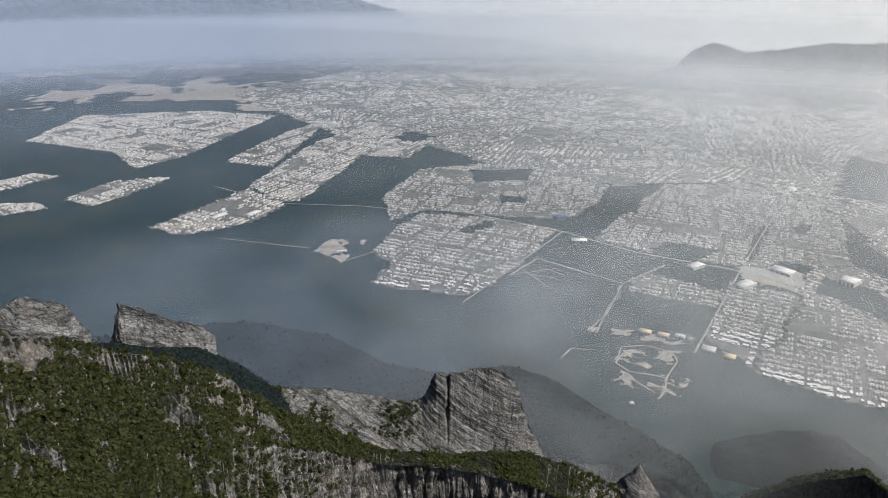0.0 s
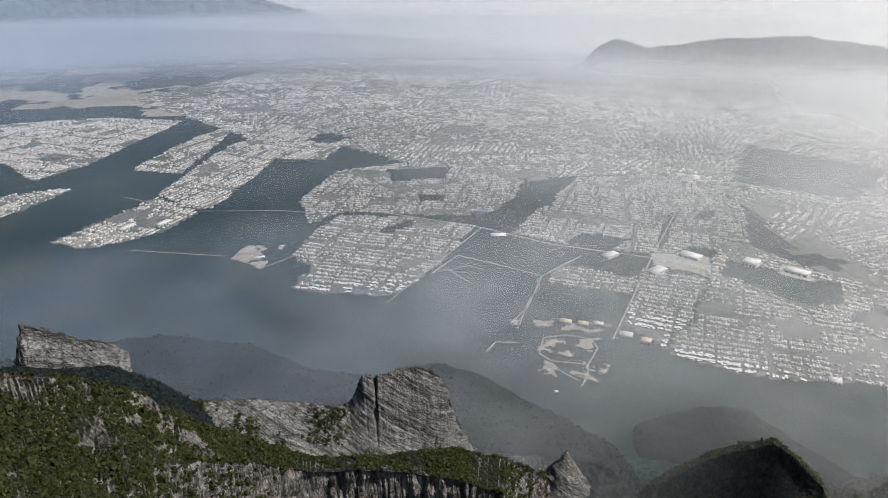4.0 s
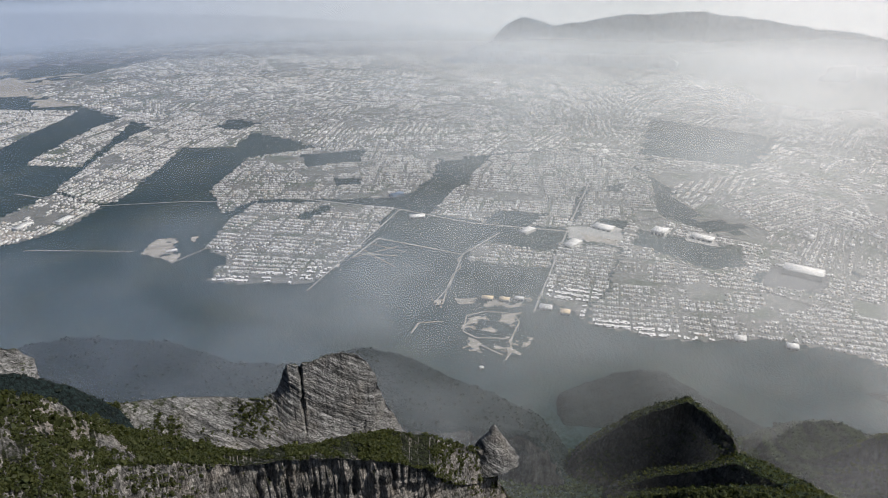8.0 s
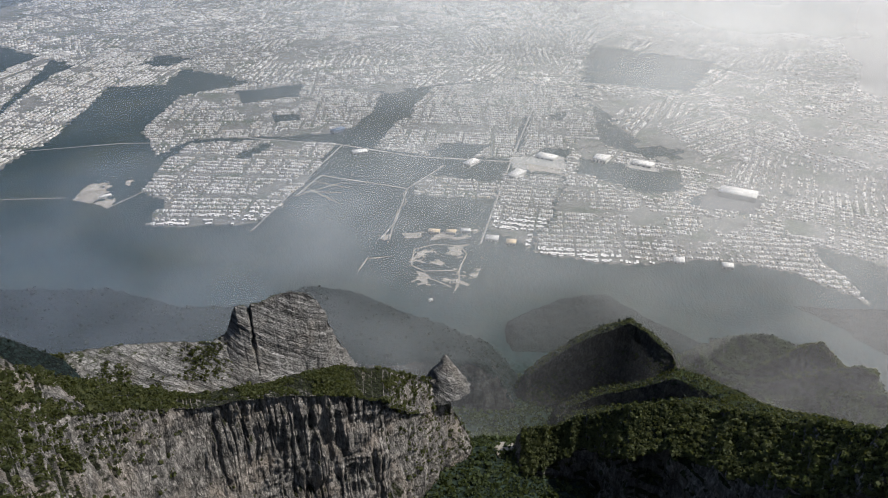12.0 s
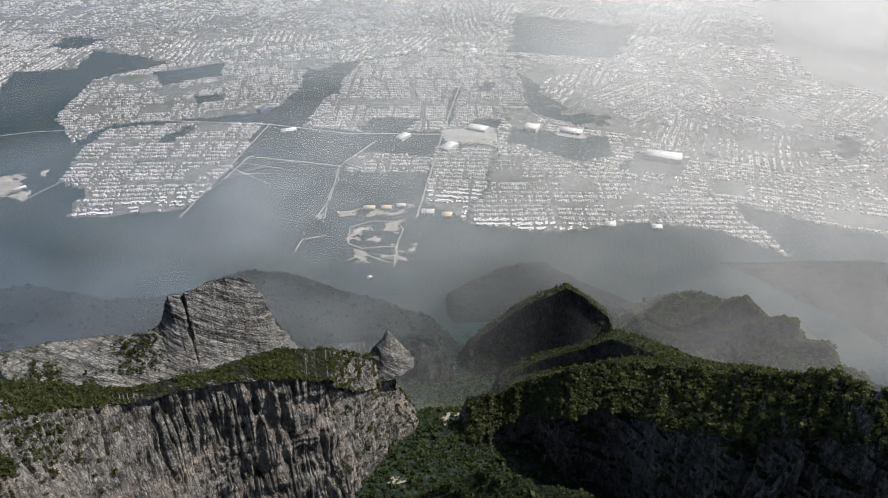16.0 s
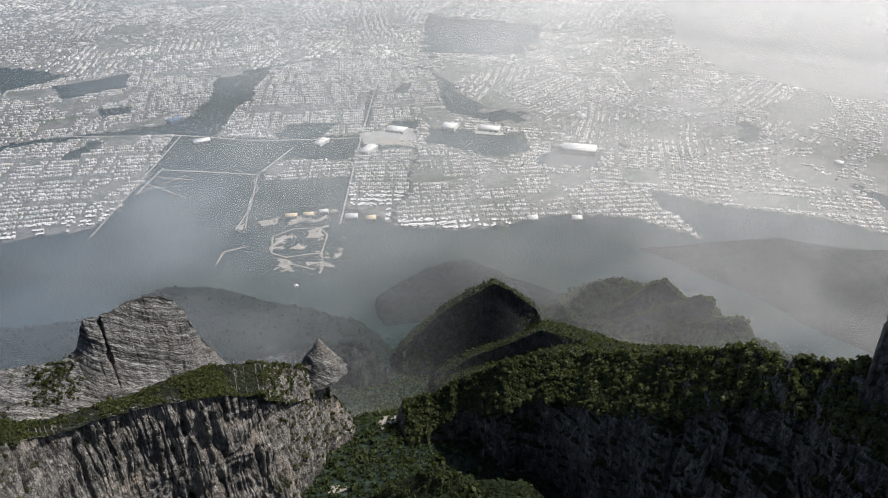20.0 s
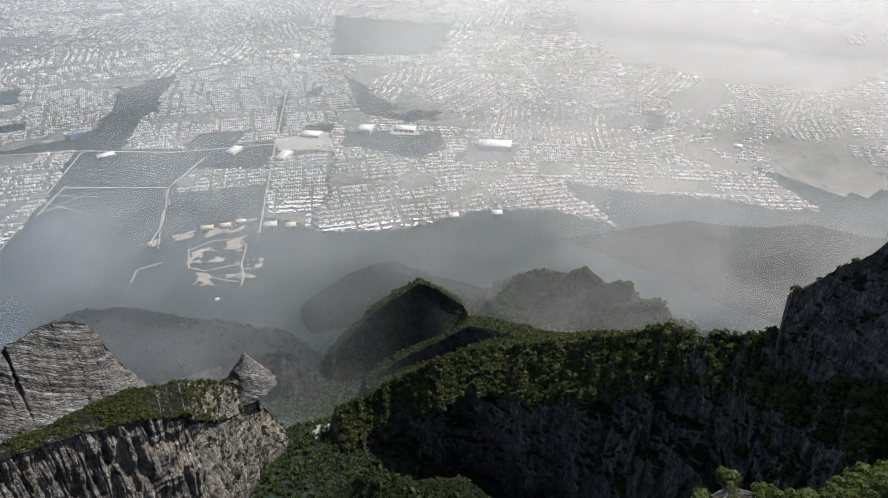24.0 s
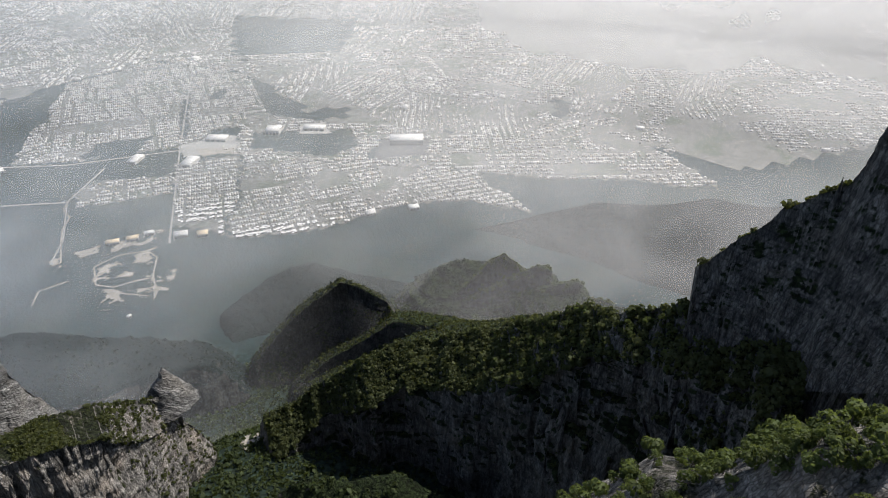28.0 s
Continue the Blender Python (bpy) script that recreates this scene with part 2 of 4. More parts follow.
def haze_material(strength, full, patch, grain, lean, top, thin, arc):
    """A see-through sheet standing in for thin haze, lit by sun and sky, its sunward glow painted into the colour. It
    starts at nothing on the ground, and thins above its top.
    """
    m, nt, b = material("sun_tinted_haze")
    nt.nodes.remove(b)
    g, s = nt.nodes.new("ShaderNodeNewGeometry"), nt.nodes.new("ShaderNodeSeparateXYZ")
    nt.links.new(g.outputs["Position"], s.inputs[0])
    flat = nt.nodes.new("ShaderNodeCombineXYZ")
    for k in (0, 1):
        nt.links.new(s.outputs[k], flat.inputs[k])
    unit = nt.nodes.new("ShaderNodeVectorMath")
    unit.operation = "NORMALIZE"
    nt.links.new(flat.outputs[0], unit.inputs[0])

    def spread(value, lo, hi, a, c):
        n = node(nt, "ShaderNodeMapRange", From_Min=lo, From_Max=hi, To_Min=a, To_Max=c)
        n.interpolation_type = "SMOOTHSTEP"
        nt.links.new(value, n.inputs[0])
        return n.outputs[0]

    def towards(angle):
        d = nt.nodes.new("ShaderNodeVectorMath")
        d.operation = "DOT_PRODUCT"
        d.inputs[1].default_value = (math.sin(radians(angle)), math.cos(radians(angle)), 0)
        nt.links.new(unit.outputs[0], d.inputs[0])
        return d.outputs["Value"]

    z = s.outputs[2]
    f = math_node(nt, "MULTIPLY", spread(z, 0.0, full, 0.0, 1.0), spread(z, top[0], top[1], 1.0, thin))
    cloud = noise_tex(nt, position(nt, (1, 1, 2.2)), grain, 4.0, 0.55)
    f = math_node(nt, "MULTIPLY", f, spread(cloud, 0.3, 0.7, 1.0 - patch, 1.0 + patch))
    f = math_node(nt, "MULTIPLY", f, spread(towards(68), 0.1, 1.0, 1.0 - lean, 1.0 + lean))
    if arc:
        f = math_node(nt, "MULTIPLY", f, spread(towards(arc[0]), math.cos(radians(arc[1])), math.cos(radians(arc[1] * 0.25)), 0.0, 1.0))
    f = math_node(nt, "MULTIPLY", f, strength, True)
    # droplets throw light forward: painted here as a tint, white towards the sun and bluer away from it
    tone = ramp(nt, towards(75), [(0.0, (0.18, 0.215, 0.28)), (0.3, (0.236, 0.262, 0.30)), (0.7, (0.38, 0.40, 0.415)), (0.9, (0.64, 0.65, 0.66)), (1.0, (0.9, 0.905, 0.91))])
    clear, lit, sun_normal = nt.nodes.new("ShaderNodeBsdfTransparent"), nt.nodes.new("ShaderNodeBsdfDiffuse"), nt.nodes.new("ShaderNodeCombineXYZ")
    # normal pinned at the sun, so every part of the sheet is lit full on
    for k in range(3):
        sun_normal.inputs[k].default_value = SUN_DIR[k]
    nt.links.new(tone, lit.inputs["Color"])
    nt.links.new(sun_normal.outputs[0], lit.inputs["Normal"])
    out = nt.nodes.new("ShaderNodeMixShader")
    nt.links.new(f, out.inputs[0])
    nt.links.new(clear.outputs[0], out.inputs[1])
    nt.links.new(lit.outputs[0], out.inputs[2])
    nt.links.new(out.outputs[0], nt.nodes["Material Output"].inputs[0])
    return m


def backdrop_material():
    """Glowing backdrop behind everything, painted as bright hazy air, whiter towards the sun, bluer away from it."""
    m, nt, b = material("glowing_haze_backdrop")
    nt.nodes.remove(b)
    g = nt.nodes.new("ShaderNodeNewGeometry")
    d = nt.nodes.new("ShaderNodeVectorMath")
    d.operation = "DOT_PRODUCT"
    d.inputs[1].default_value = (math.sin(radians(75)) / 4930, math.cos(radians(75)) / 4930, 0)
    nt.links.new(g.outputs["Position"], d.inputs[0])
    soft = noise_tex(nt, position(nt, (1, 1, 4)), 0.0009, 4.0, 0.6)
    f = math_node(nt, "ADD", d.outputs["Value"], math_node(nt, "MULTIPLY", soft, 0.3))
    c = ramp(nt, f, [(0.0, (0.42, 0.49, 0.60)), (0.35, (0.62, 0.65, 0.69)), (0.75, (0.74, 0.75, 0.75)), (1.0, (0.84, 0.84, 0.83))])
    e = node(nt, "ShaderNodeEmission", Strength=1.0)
    nt.links.new(c, e.inputs[0])
    nt.links.new(e.outputs[0], nt.nodes["Material Output"].inputs[0])
    return m


# ---- mesh helpers ----
def mesh_from(name, verts, faces, mats, smooth=False):
    """A mesh from arrays of corners and of faces with 3 or 4 corners each."""
    verts, faces = np.asarray(verts, dtype=np.float32), np.asarray(faces, dtype=np.int32)
    me = bpy.data.meshes.new(name)
    n, k = faces.shape
    me.vertices.add(len(verts))
    me.vertices.foreach_set("co", verts.ravel())
    me.loops.add(n * k)
    me.loops.foreach_set("vertex_index", faces.ravel())
    me.polygons.add(n)
    me.polygons.foreach_set("loop_start", np.arange(n, dtype=np.int32) * k)
    me.update(calc_edges=True)
    if smooth:
        me.polygons.foreach_set("use_smooth", np.ones(n, dtype=bool))
    for mt in mats:
        me.materials.append(mt)
    return me


def hash01(i, j, k):
    h = (i * 374761393 + j * 668265263 + k * 2147483647) & 0xFFFFFFFF
    h = ((h ^ (h >> 13)) * 1274126177) & 0xFFFFFFFF
    return ((h ^ (h >> 16)) & 0xFFFF) / 65535.0


def vnoise(p):
    """Smooth value noise in -1..1 at points p (n, 3)."""
    q = np.floor(p).astype(np.int64)
    f = p - q
    f = f * f * (3 - 2 * f)
    total = 0
    for dx in (0, 1):
        for dy in (0, 1):
            for dz in (0, 1):
                w = (f[..., 0] if dx else 1 - f[..., 0]) * (f[..., 1] if dy else 1 - f[..., 1]) * (f[..., 2] if dz else 1 - f[..., 2])
                total = total + w * hash01(q[..., 0] + dx, q[..., 1] + dy, q[..., 2] + dz)
    return total * 2 - 1


def fbm(p, octaves=4, gain=0.5, ridged=False):
    total, amp, norm = 0, 1.0, 0
    for o in range(octaves):
        v = vnoise(p * 2.03 ** o + o * 17.3)
        total = total + amp * ((1 - 2 * np.abs(v)) if ridged else v)
        norm += amp
        amp *= gain
    return total / norm


def grid_faces(n, m):
    i = np.arange(n * m).reshape(n, m)
    return np.stack([i[:-1, :-1], i[1:, :-1], i[1:, 1:], i[:-1, 1:]], -1).reshape(-1, 4)


def part(name, me, parent, label=""):
    ob = new(name, me)
    ob.parent = parent
    return tagged(ob, label) if label else ob


def smooth_rows(a, n):
    """Round off the kinks between the columns of a table."""
    for _ in range(n):
        a = np.concatenate([a[:1], (a[:-2] + 2 * a[1:-1] + a[2:]) / 4, a[-1:]])
    return a


def ground_height(r):
    """The plain is level; it rises towards the foot of the mountains."""
    return np.interp(r, (0, 330, 370, 420, 480, 540, 700, 930), (215, 205, 192, 178, 125, 75, 24, 0))


def ground_z(x, y):
    """Height of the ground sheet, with its swells near the mountains."""
    r = np.hypot(x, y)
    p = np.stack([x * 0.009, y * 0.009, x * 0.0], -1)
    return ground_height(r) + 14.0 * fbm(p, 5) * np.clip((1000 - r) / 500, 0, 1)


RIDGES = {}


def ridge(name, table, mat, label, step, counts, rough, flute, back=(35, 70), soften=2, detail=0.1, taper=3.0, strata=None, crack=0.09, jag=0.0, fold=0.0):
    """A mountainside: columns (heading, [(distance, height) from its foot up to its crest]); behind the crest it falls away."""
    az = np.array([c[0] for c in table], dtype=float)
    knots = np.array([c[1] for c in table], dtype=float)
    ends = []
    for k, off in ((0, -taper), (-1, taper)):
        low = knots[k].copy()
        low[:, 1] = np.minimum(low[:, 1] - 40, ground_height(low[:, 0]) - 45)
        ends.append((az[k] + off, low))
    az = np.concatenate([[ends[0][0]], az, [ends[1][0]]])
    knots = np.concatenate([ends[0][1][None], knots, ends[1][1][None]])
    last, first = knots[:, -1:, :], knots[:, :1, :]
    foot = np.stack([first[..., 0] * 0.97, np.minimum(first[..., 1] - 30, ground_height(first[..., 0]) - 40)], -1)
    extra = [last + np.array([back[0], -back[1]]), last + np.array([back[0] * 4, -back[1] * 6])]
    knots = np.concatenate([foot, knots, *extra], axis=1)
    counts = [10] + list(counts) + [14, 6]
    a = np.arange(az[0], az[-1] + 1e-6, step)
    rows = []
    for k in range(knots.shape[1]):
        rr = smooth_rows(np.interp(a, az, knots[:, k, 0]), soften)
        zz = smooth_rows(np.interp(a, az, knots[:, k, 1]), soften)
        if jag and 1 < k < knots.shape[1] - 2:
            zz = zz + jag * fbm(np.stack([a * 0.7, a * 0 + 3.3, a * 0], -1), 4, 0.6)
        if fold and k:
            rr = rr + fold * fbm(np.stack([a * 0.21, a * 0 + 7.7 + 0.15 * k, a * 0], -1), 4, 0.55) * np.clip((np.abs(k - 1.5) < 2) + 0.3, 0, 1)
        rows.append((rr, zz))
    rs, zs = [], []
    for k in range(len(rows) - 1):
        u = np.linspace(0, 1, counts[k], endpoint=False)
        rs.append(rows[k][0][:, None] * (1 - u) + rows[k + 1][0][:, None] * u)
        zs.append(rows[k][1][:, None] * (1 - u) + rows[k + 1][1][:, None] * u)
    r, z = np.concatenate(rs, 1), np.concatenate(zs, 1)
    ar = np.radians(a)[:, None]
    p = np.stack([np.sin(ar) * r, np.cos(ar) * r, z], -1)
    du, dv = np.gradient(p, axis=0), np.gradient(p, axis=1)
    n = np.cross(dv, du)
    n /= np.linalg.norm(n, axis=-1, keepdims=True) + 1e-9
    out = np.stack([-np.sin(ar) * 0.6 + r * 0, -np.cos(ar) * 0.6 + r * 0, 1.0 + r * 0], -1)
    out[:, sum(counts[:-2]):] *= np.array([-1, -1, 1])
    n *= np.where((n * out).sum(-1, keepdims=True) < 0, -1, 1)
    steep = 1 - np.clip(np.abs(n[..., 2]), 0, 1)
    low = fbm(p * 0.018, 4)
    mid = fbm(p * detail, 5, 0.55)
    # upright columns parted by narrow clefts
    col = np.stack([ar * 310.0 * crack + 0.25 * low + r * 0, z * 0.02 + r * 0, r * 0.004], -1)
    cleft = np.exp(-(vnoise(col) / 0.16) ** 2) + 0.75 * np.exp(-(vnoise(col * np.array([2.6, 1.6, 1]) + 9.1) / 0.17) ** 2) + 0.5 * np.exp(-(vnoise(col * np.array([6.1, 3.0, 1]) + 4.7) / 0.2) ** 2)
    tilt = strata[2:] if strata else (0.25, 0.0)
    ledge = fbm(np.stack([p[..., 0] * 0.012, p[..., 1] * 0.012, (p[..., 2] + p[..., 0] * tilt[0] + p[..., 1] * tilt[1]) * 0.11], -1), 3, 0.6)
    alcove = np.clip(fbm(col * np.array([0.45, 1.1, 1]) + 2.2, 3) - 0.12, 0, 1) * 2.2
    vary = np.clip(0.75 + 1.1 * fbm(p * 0.03 + 5.5, 3), 0.15, 1.6)
    d = rough * (low * 1.6 + mid) + steep * rough * 1.6 * fbm(p * 0.055 + 8.8, 4, 0.6) + steep ** 2 * flute * (0.6 * fbm(col * 1.7, 3) + 0.5 * ledge - 0.75 * cleft * vary - alcove)
    if strata:
        period, amount, tx, ty = strata
        phase = (p[..., 2] + p[..., 0] * tx + p[..., 1] * ty + 5.0 * low + 1.5 * mid) / period
        saw = phase - np.floor(phase)
        d = d + amount * np.clip((0.85 - saw) * 6, -1, 1) * (0.5 + 0.5 * np.clip(mid * 3 + 0.6, 0, 1)) * np.clip(saw * 1.4, 0.2, 1)
    p = p + n * d[..., None]
    me = mesh_from(name, p.reshape(-1, 3), grid_faces(*p.shape[:2]), [mat])
    ob = tagged(new(name, me), label, "mountain", kind="structure")
    du, dv = np.gradient(p, axis=0), np.gradient(p, axis=1)
    n2 = np.cross(dv, du)
    n2 /= np.linalg.norm(n2, axis=-1, keepdims=True) + 1e-9
    RIDGES[name] = (p, 0.55 * (1 - steep) + 0.45 * np.abs(n2[..., 2]), np.linalg.norm(np.cross(dv, du), axis=-1))
    return ob


# ---- mountainsides: heading, then (distance, height) from the foot to the crest ----
BUTTRESS = [
    (-43.7, [(150, 505), (185, 494), (225, 492), (255, 498)]),
    (-39.8, [(160, 483), (195, 473), (232, 476), (265, 485)]),
    (-35.8, [(165, 465), (205, 455), (242, 459), (275, 473)]),
    (-28.4, [(175, 431), (212, 431), (252, 434), (292, 448)]),
    (-20.8, [(190, 389), (225, 398), (264, 406), (310, 415)]),
    (-15.3, [(240, 328), (262, 350), (292, 375), (335, 370)]),
    (-12.0, [(258, 279), (278, 323), (302, 361), (335, 355)]),
    (-5.3, [(275, 221), (293, 284), (312, 342), (335, 334)]),
    (1.0, [(285, 178), (302, 257), (318, 333), (348, 319)]),
    (8.4, [(290, 142), (308, 232), (325, 319), (365, 309)]),
    (13.5, [(300, 111), (320, 208), (335, 301), (372, 298)]),
    (16.3, [(310, 103), (338, 200), (362, 266), (388, 277)]),
    (19.0, [(340, 97), (370, 185), (392, 240), (406, 258)]),
    (20.4, [(352, 94), (378, 165), (398, 208), (414, 222)]),
    (22.3, [(365, 90), (388, 145), (408, 175), (425, 174)]),
]
CRAG = [
    (-17.4, [(448, 280), (458, 288), (470, 296)]),
    (-16.0, [(440, 276), (455, 286), (475, 295)]),
    (-12.4, [(438, 258), (458, 272), (480, 285)]),
    (-10.0, [(436, 242), (457, 264), (480, 281)]),
    (-5.8, [(440, 216), (460, 247), (482, 270)]),
    (-3.4, [(440, 206), (460, 240), (482, 263)]),
    (-2.1, [(442, 200), (462, 238), (484, 267)]),
    (-1.4, [(442, 198), (462, 237), (484, 280)]),
    (-0.8, [(444, 195), (464, 240), (482, 292)]),
    (0.2, [(444, 192), (464, 240), (482, 290)]),
    (0.32, [(446, 190), (466, 238), (493, 281)]),
    (0.42, [(446, 190), (466, 238), (493, 281)]),
    (0.54, [(446, 188), (465, 238), (484, 290)]),
    (1.4, [(446, 187), (466, 236), (485, 289)]),
    (2.9, [(448, 180), (470, 232), (488, 292)]),
    (4.4, [(450, 174), (474, 228), (490, 292)]),
    (5.6, [(453, 166), (477, 220), (494, 287)]),
    (6.6, [(456, 160), (480, 210), (498, 277)]),
    (7.4, [(458, 154), (482, 200), (502, 260)]),
    (8.1, [(460, 148), (484, 186), (508, 232)]),
    (9.8, [(465, 129), (490, 160), (520, 188)]),
    (13.3, [(470, 103), (500, 131), (540, 139)]),
]
CRAGFAR = [
    (-28.7, [(460, 350), (468, 356), (478, 360)]),
    (-28.2, [(460, 349), (468, 360), (478, 374)]),
    (-27.6, [(460, 347), (469, 364), (478, 383)]),
    (-26.3, [(462, 342), (471, 358), (480, 377)]),
    (-24.7, [(464, 336), (473, 350), (482, 367)]),
    (-22.8, [(465, 332), (474, 344), (483, 357)]),
    (-21.5, [(466, 330), (475, 340), (484, 352)]),
    (-20.4, [(467, 326), (476, 332), (485, 340)]),
]
CRAGLEFT = [
    (-41.0, [(450, 386), (459, 398), (470, 413)]),
    (-38.0, [(450, 380), (459, 391), (470, 404)]),
    (-35.4, [(450, 374), (460, 386), (471, 399)]),
    (-33.8, [(452, 366), (462, 384), (473, 403)]),
    (-32.9, [(452, 364), (462, 382), (474, 401)]),
    (-31.4, [(454, 362), (463, 377), (475, 391)]),
    (-30.5, [(455, 358), (465, 368), (476, 379)]),
    (-29.7, [(456, 355), (466, 362), (477, 368)]),
]
SADDLE = [
    (-44.0, [(395, 368), (430, 388), (462, 402)]),
    (-36.0, [(395, 352), (430, 372), (462, 386)]),
    (-33.8, [(395, 346), (430, 364), (462, 378)]),
    (-30.0, [(395, 335), (430, 354), (462, 367)]),
    (-27.7, [(395, 328), (430, 347), (463, 360)]),
    (-24.6, [(395, 314), (430, 335), (465, 348)]),
    (-22.0, [(395, 306), (430, 328), (467, 343)]),
    (-18.5, [(395, 288), (430, 306), (470, 320)]),
    (-15.5, [(395, 266), (430, 280), (470, 292)]),
    (-12.0, [(395, 240), (425, 250), (450, 258)]),
]
SPUR = [
    (-30.4, [(560, 281), (610, 280), (650, 276)]),
    (-24.0, [(570, 256), (620, 261), (660, 261)]),
    (-17.4, [(580, 227), (630, 241), (680, 248)]),
    (-11.6, [(585, 207), (635, 214), (685, 221)]),
    (-5.5, [(590, 183), (635, 187), (680, 180)]),
    (0.9, [(590, 161), (635, 164), (680, 164)]),
    (5.7, [(590, 142), (640, 163), (690, 171)]),
    (10.6, [(590, 134), (640, 147), (690, 154)]),
    (17.1, [(600, 126), (650, 124), (690, 113)]),
    (23.6, [(600, 118), (650, 96), (690, 80)]),
]
FIN_TOP = [
    (27.5, [(624, 50), (634, 73)]),
    (28.8, [(631, 63), (640, 87)]),
    (32.0, [(631, 76), (640, 125)]),
    (34.6, [(631, 88), (640, 147)]),
    (36.9, [(631, 99), (640, 164)]),
    (38.9, [(621, 114), (630, 159)]),
    (41.3, [(609, 132), (618, 149)]),
    (42.2, [(596, 142), (605, 139)]),
    (45.6, [(571, 140), (580, 140)]),
    (49.0, [(541, 150), (550, 154)]),
]
FIN_MIDDLE = [
    (30.9, [(561, 74), (570, 81)]),
    (32.3, [(566, 79), (575, 93)]),
    (35.1, [(568, 90), (577, 113)]),
    (38.8, [(566, 109), (575, 133)]),
    (41.9, [(558, 130), (567, 160)]),
    (44.5, [(549, 148), (558, 164)]),
    (46.7, [(539, 158), (548, 166)]),
    (51.1, [(516, 172), (525, 174)]),
]
FIN_LOW = [
    (31.3, [(511, 95), (520, 103)]),
    (32.7, [(516, 102), (525, 111)]),
    (36.2, [(517, 109), (526, 128)]),
    (39.9, [(513, 126), (522, 146)]),
    (43.8, [(506, 151), (515, 172)]),
    (48.7, [(489, 186), (498, 195)]),
    (51.6, [(473, 204), (482, 206)]),
    (56.8, [(449, 237), (458, 239)]),
]
SHELF = [
    (27.3, [(362, 116), (380, 165), (397, 201), (420, 193)]),
    (32.2, [(355, 101), (370, 162), (387, 216), (412, 200)]),
    (38.5, [(340, 100), (355, 174), (370, 257), (402, 236)]),
    (45.8, [(320, 118), (335, 200), (350, 281), (388, 259)]),
    (51.6, [(295, 153), (310, 236), (325, 308), (368, 295)]),
    (56.0, [(275, 184), (290, 267), (305, 335), (345, 328)]),
    (60.2, [(258, 224), (273, 296), (288, 363), (322, 356)]),
    (64.8, [(243, 255), (258, 324), (270, 385), (292, 387)]),
    (70.7, [(225, 299), (242, 352), (258, 403), (275, 413)]),
    (76.5, [(210, 340), (230, 378), (248, 416), (270, 428)]),
    (82.4, [(200, 372), (220, 401), (242, 429), (268, 440)]),
]
BIGCLIFF = [
    (70.4, [(260, 392), (264, 416), (272, 435)]),
    (73.0, [(255, 394), (262, 422), (275, 450)]),
    (76.1, [(250, 398), (260, 430), (278, 468)]),
    (79.7, [(242, 408), (255, 442), (280, 483)]),
    (80.9, [(236, 415), (250, 450), (280, 506)]),
    (83.9, [(226, 428), (242, 464), (282, 529)]),
    (88.4, [(215, 446), (235, 481), (285, 547)]),
]
OUTCROP = [
    (59.8, [(100, 432), (112, 437), (122, 438), (135, 417)]),
    (65.6, [(100, 439), (114, 444), (126, 450), (138, 438)]),
    (70.3, [(98, 440), (114, 455), (128, 461), (140, 453)]),
    (75.5, [(96, 452), (112, 464), (126, 467), (140, 456)]),
    (79.8, [(94, 465), (108, 478), (120, 485), (140, 470)]),
    (83.8, [(92, 478), (106, 491), (116, 499), (142, 483)]),
    (88.5, [(90, 491), (104, 501), (114, 507), (142, 490)]),
    (94.8, [(88, 506), (102, 514), (112, 517), (142, 498)]),
]
KNOLL = [
    (20.5, [(268, 208), (283, 223), (300, 226)]),
    (26.1, [(265, 199), (282, 233), (300, 244)]),
    (30.3, [(262, 195), (280, 240), (300, 258)]),
    (35.6, [(258, 194), (275, 241), (295, 252)]),
    (41.7, [(254, 198), (270, 246), (290, 259)]),
    (46.5, [(248, 193), (265, 234), (285, 244)]),
    (52.5, [(242, 199), (258, 228), (275, 226)]),
]
SERRATED = [
    (39.3, [(700, 18), (740, 14), (780, 0)]),
    (42.7, [(690, 28), (735, 38), (780, 41)]),
    (45.9, [(680, 31), (735, 60), (790, 70)]),
    (48.6, [(670, 45), (730, 68), (790, 88)]),
    (50.8, [(660, 58), (725, 76), (782, 87)]),
    (52.8, [(650, 63), (715, 88), (775, 102)]),
    (54.4, [(640, 76), (700, 94), (760, 97)]),
    (55.6, [(630, 87), (690, 105), (745, 102)]),
    (57.6, [(620, 101), (680, 110), (735, 108)]),
    (58.1, [(615, 107), (670, 110), (715, 106)]),
    (60.7, [(600, 121), (655, 122), (705, 116)]),
    (61.4, [(590, 123), (640, 127), (675, 117)]),
    (64.5, [(575, 140), (615, 143), (650, 131)]),
    (69.0, [(540, 159), (580, 145), (620, 123)]),
]
TOOTH_TOP = [
    (47.5, [(736, 62), (740, 65)]),
    (50.0, [(736, 96), (740, 99)]),
    (51.5, [(736, 119), (740, 123)]),
    (52.7, [(736, 130), (740, 134)]),
    (53.4, [(736, 125), (740, 130)]),
    (54.2, [(736, 114), (740, 120)]),
    (54.9, [(736, 107), (740, 114)]),
]
TOOTH_UPPER = [
    (48.0, [(716, 61), (720, 62)]),
    (50.9, [(716, 89), (720, 91)]),
    (53.9, [(716, 112), (720, 116)]),
    (55.9, [(716, 127), (720, 131)]),
    (56.7, [(716, 125), (720, 132)]),
    (57.4, [(716, 120), (720, 128)]),
]
TOOTH_MIDDLE = [
    (48.8, [(696, 59), (700, 61)]),
    (52.7, [(696, 84), (700, 86)]),
    (56.5, [(696, 109), (700, 113)]),
    (59.6, [(696, 125), (700, 129)]),
    (60.2, [(696, 123), (700, 129)]),
    (60.7, [(696, 118), (700, 125)]),
]
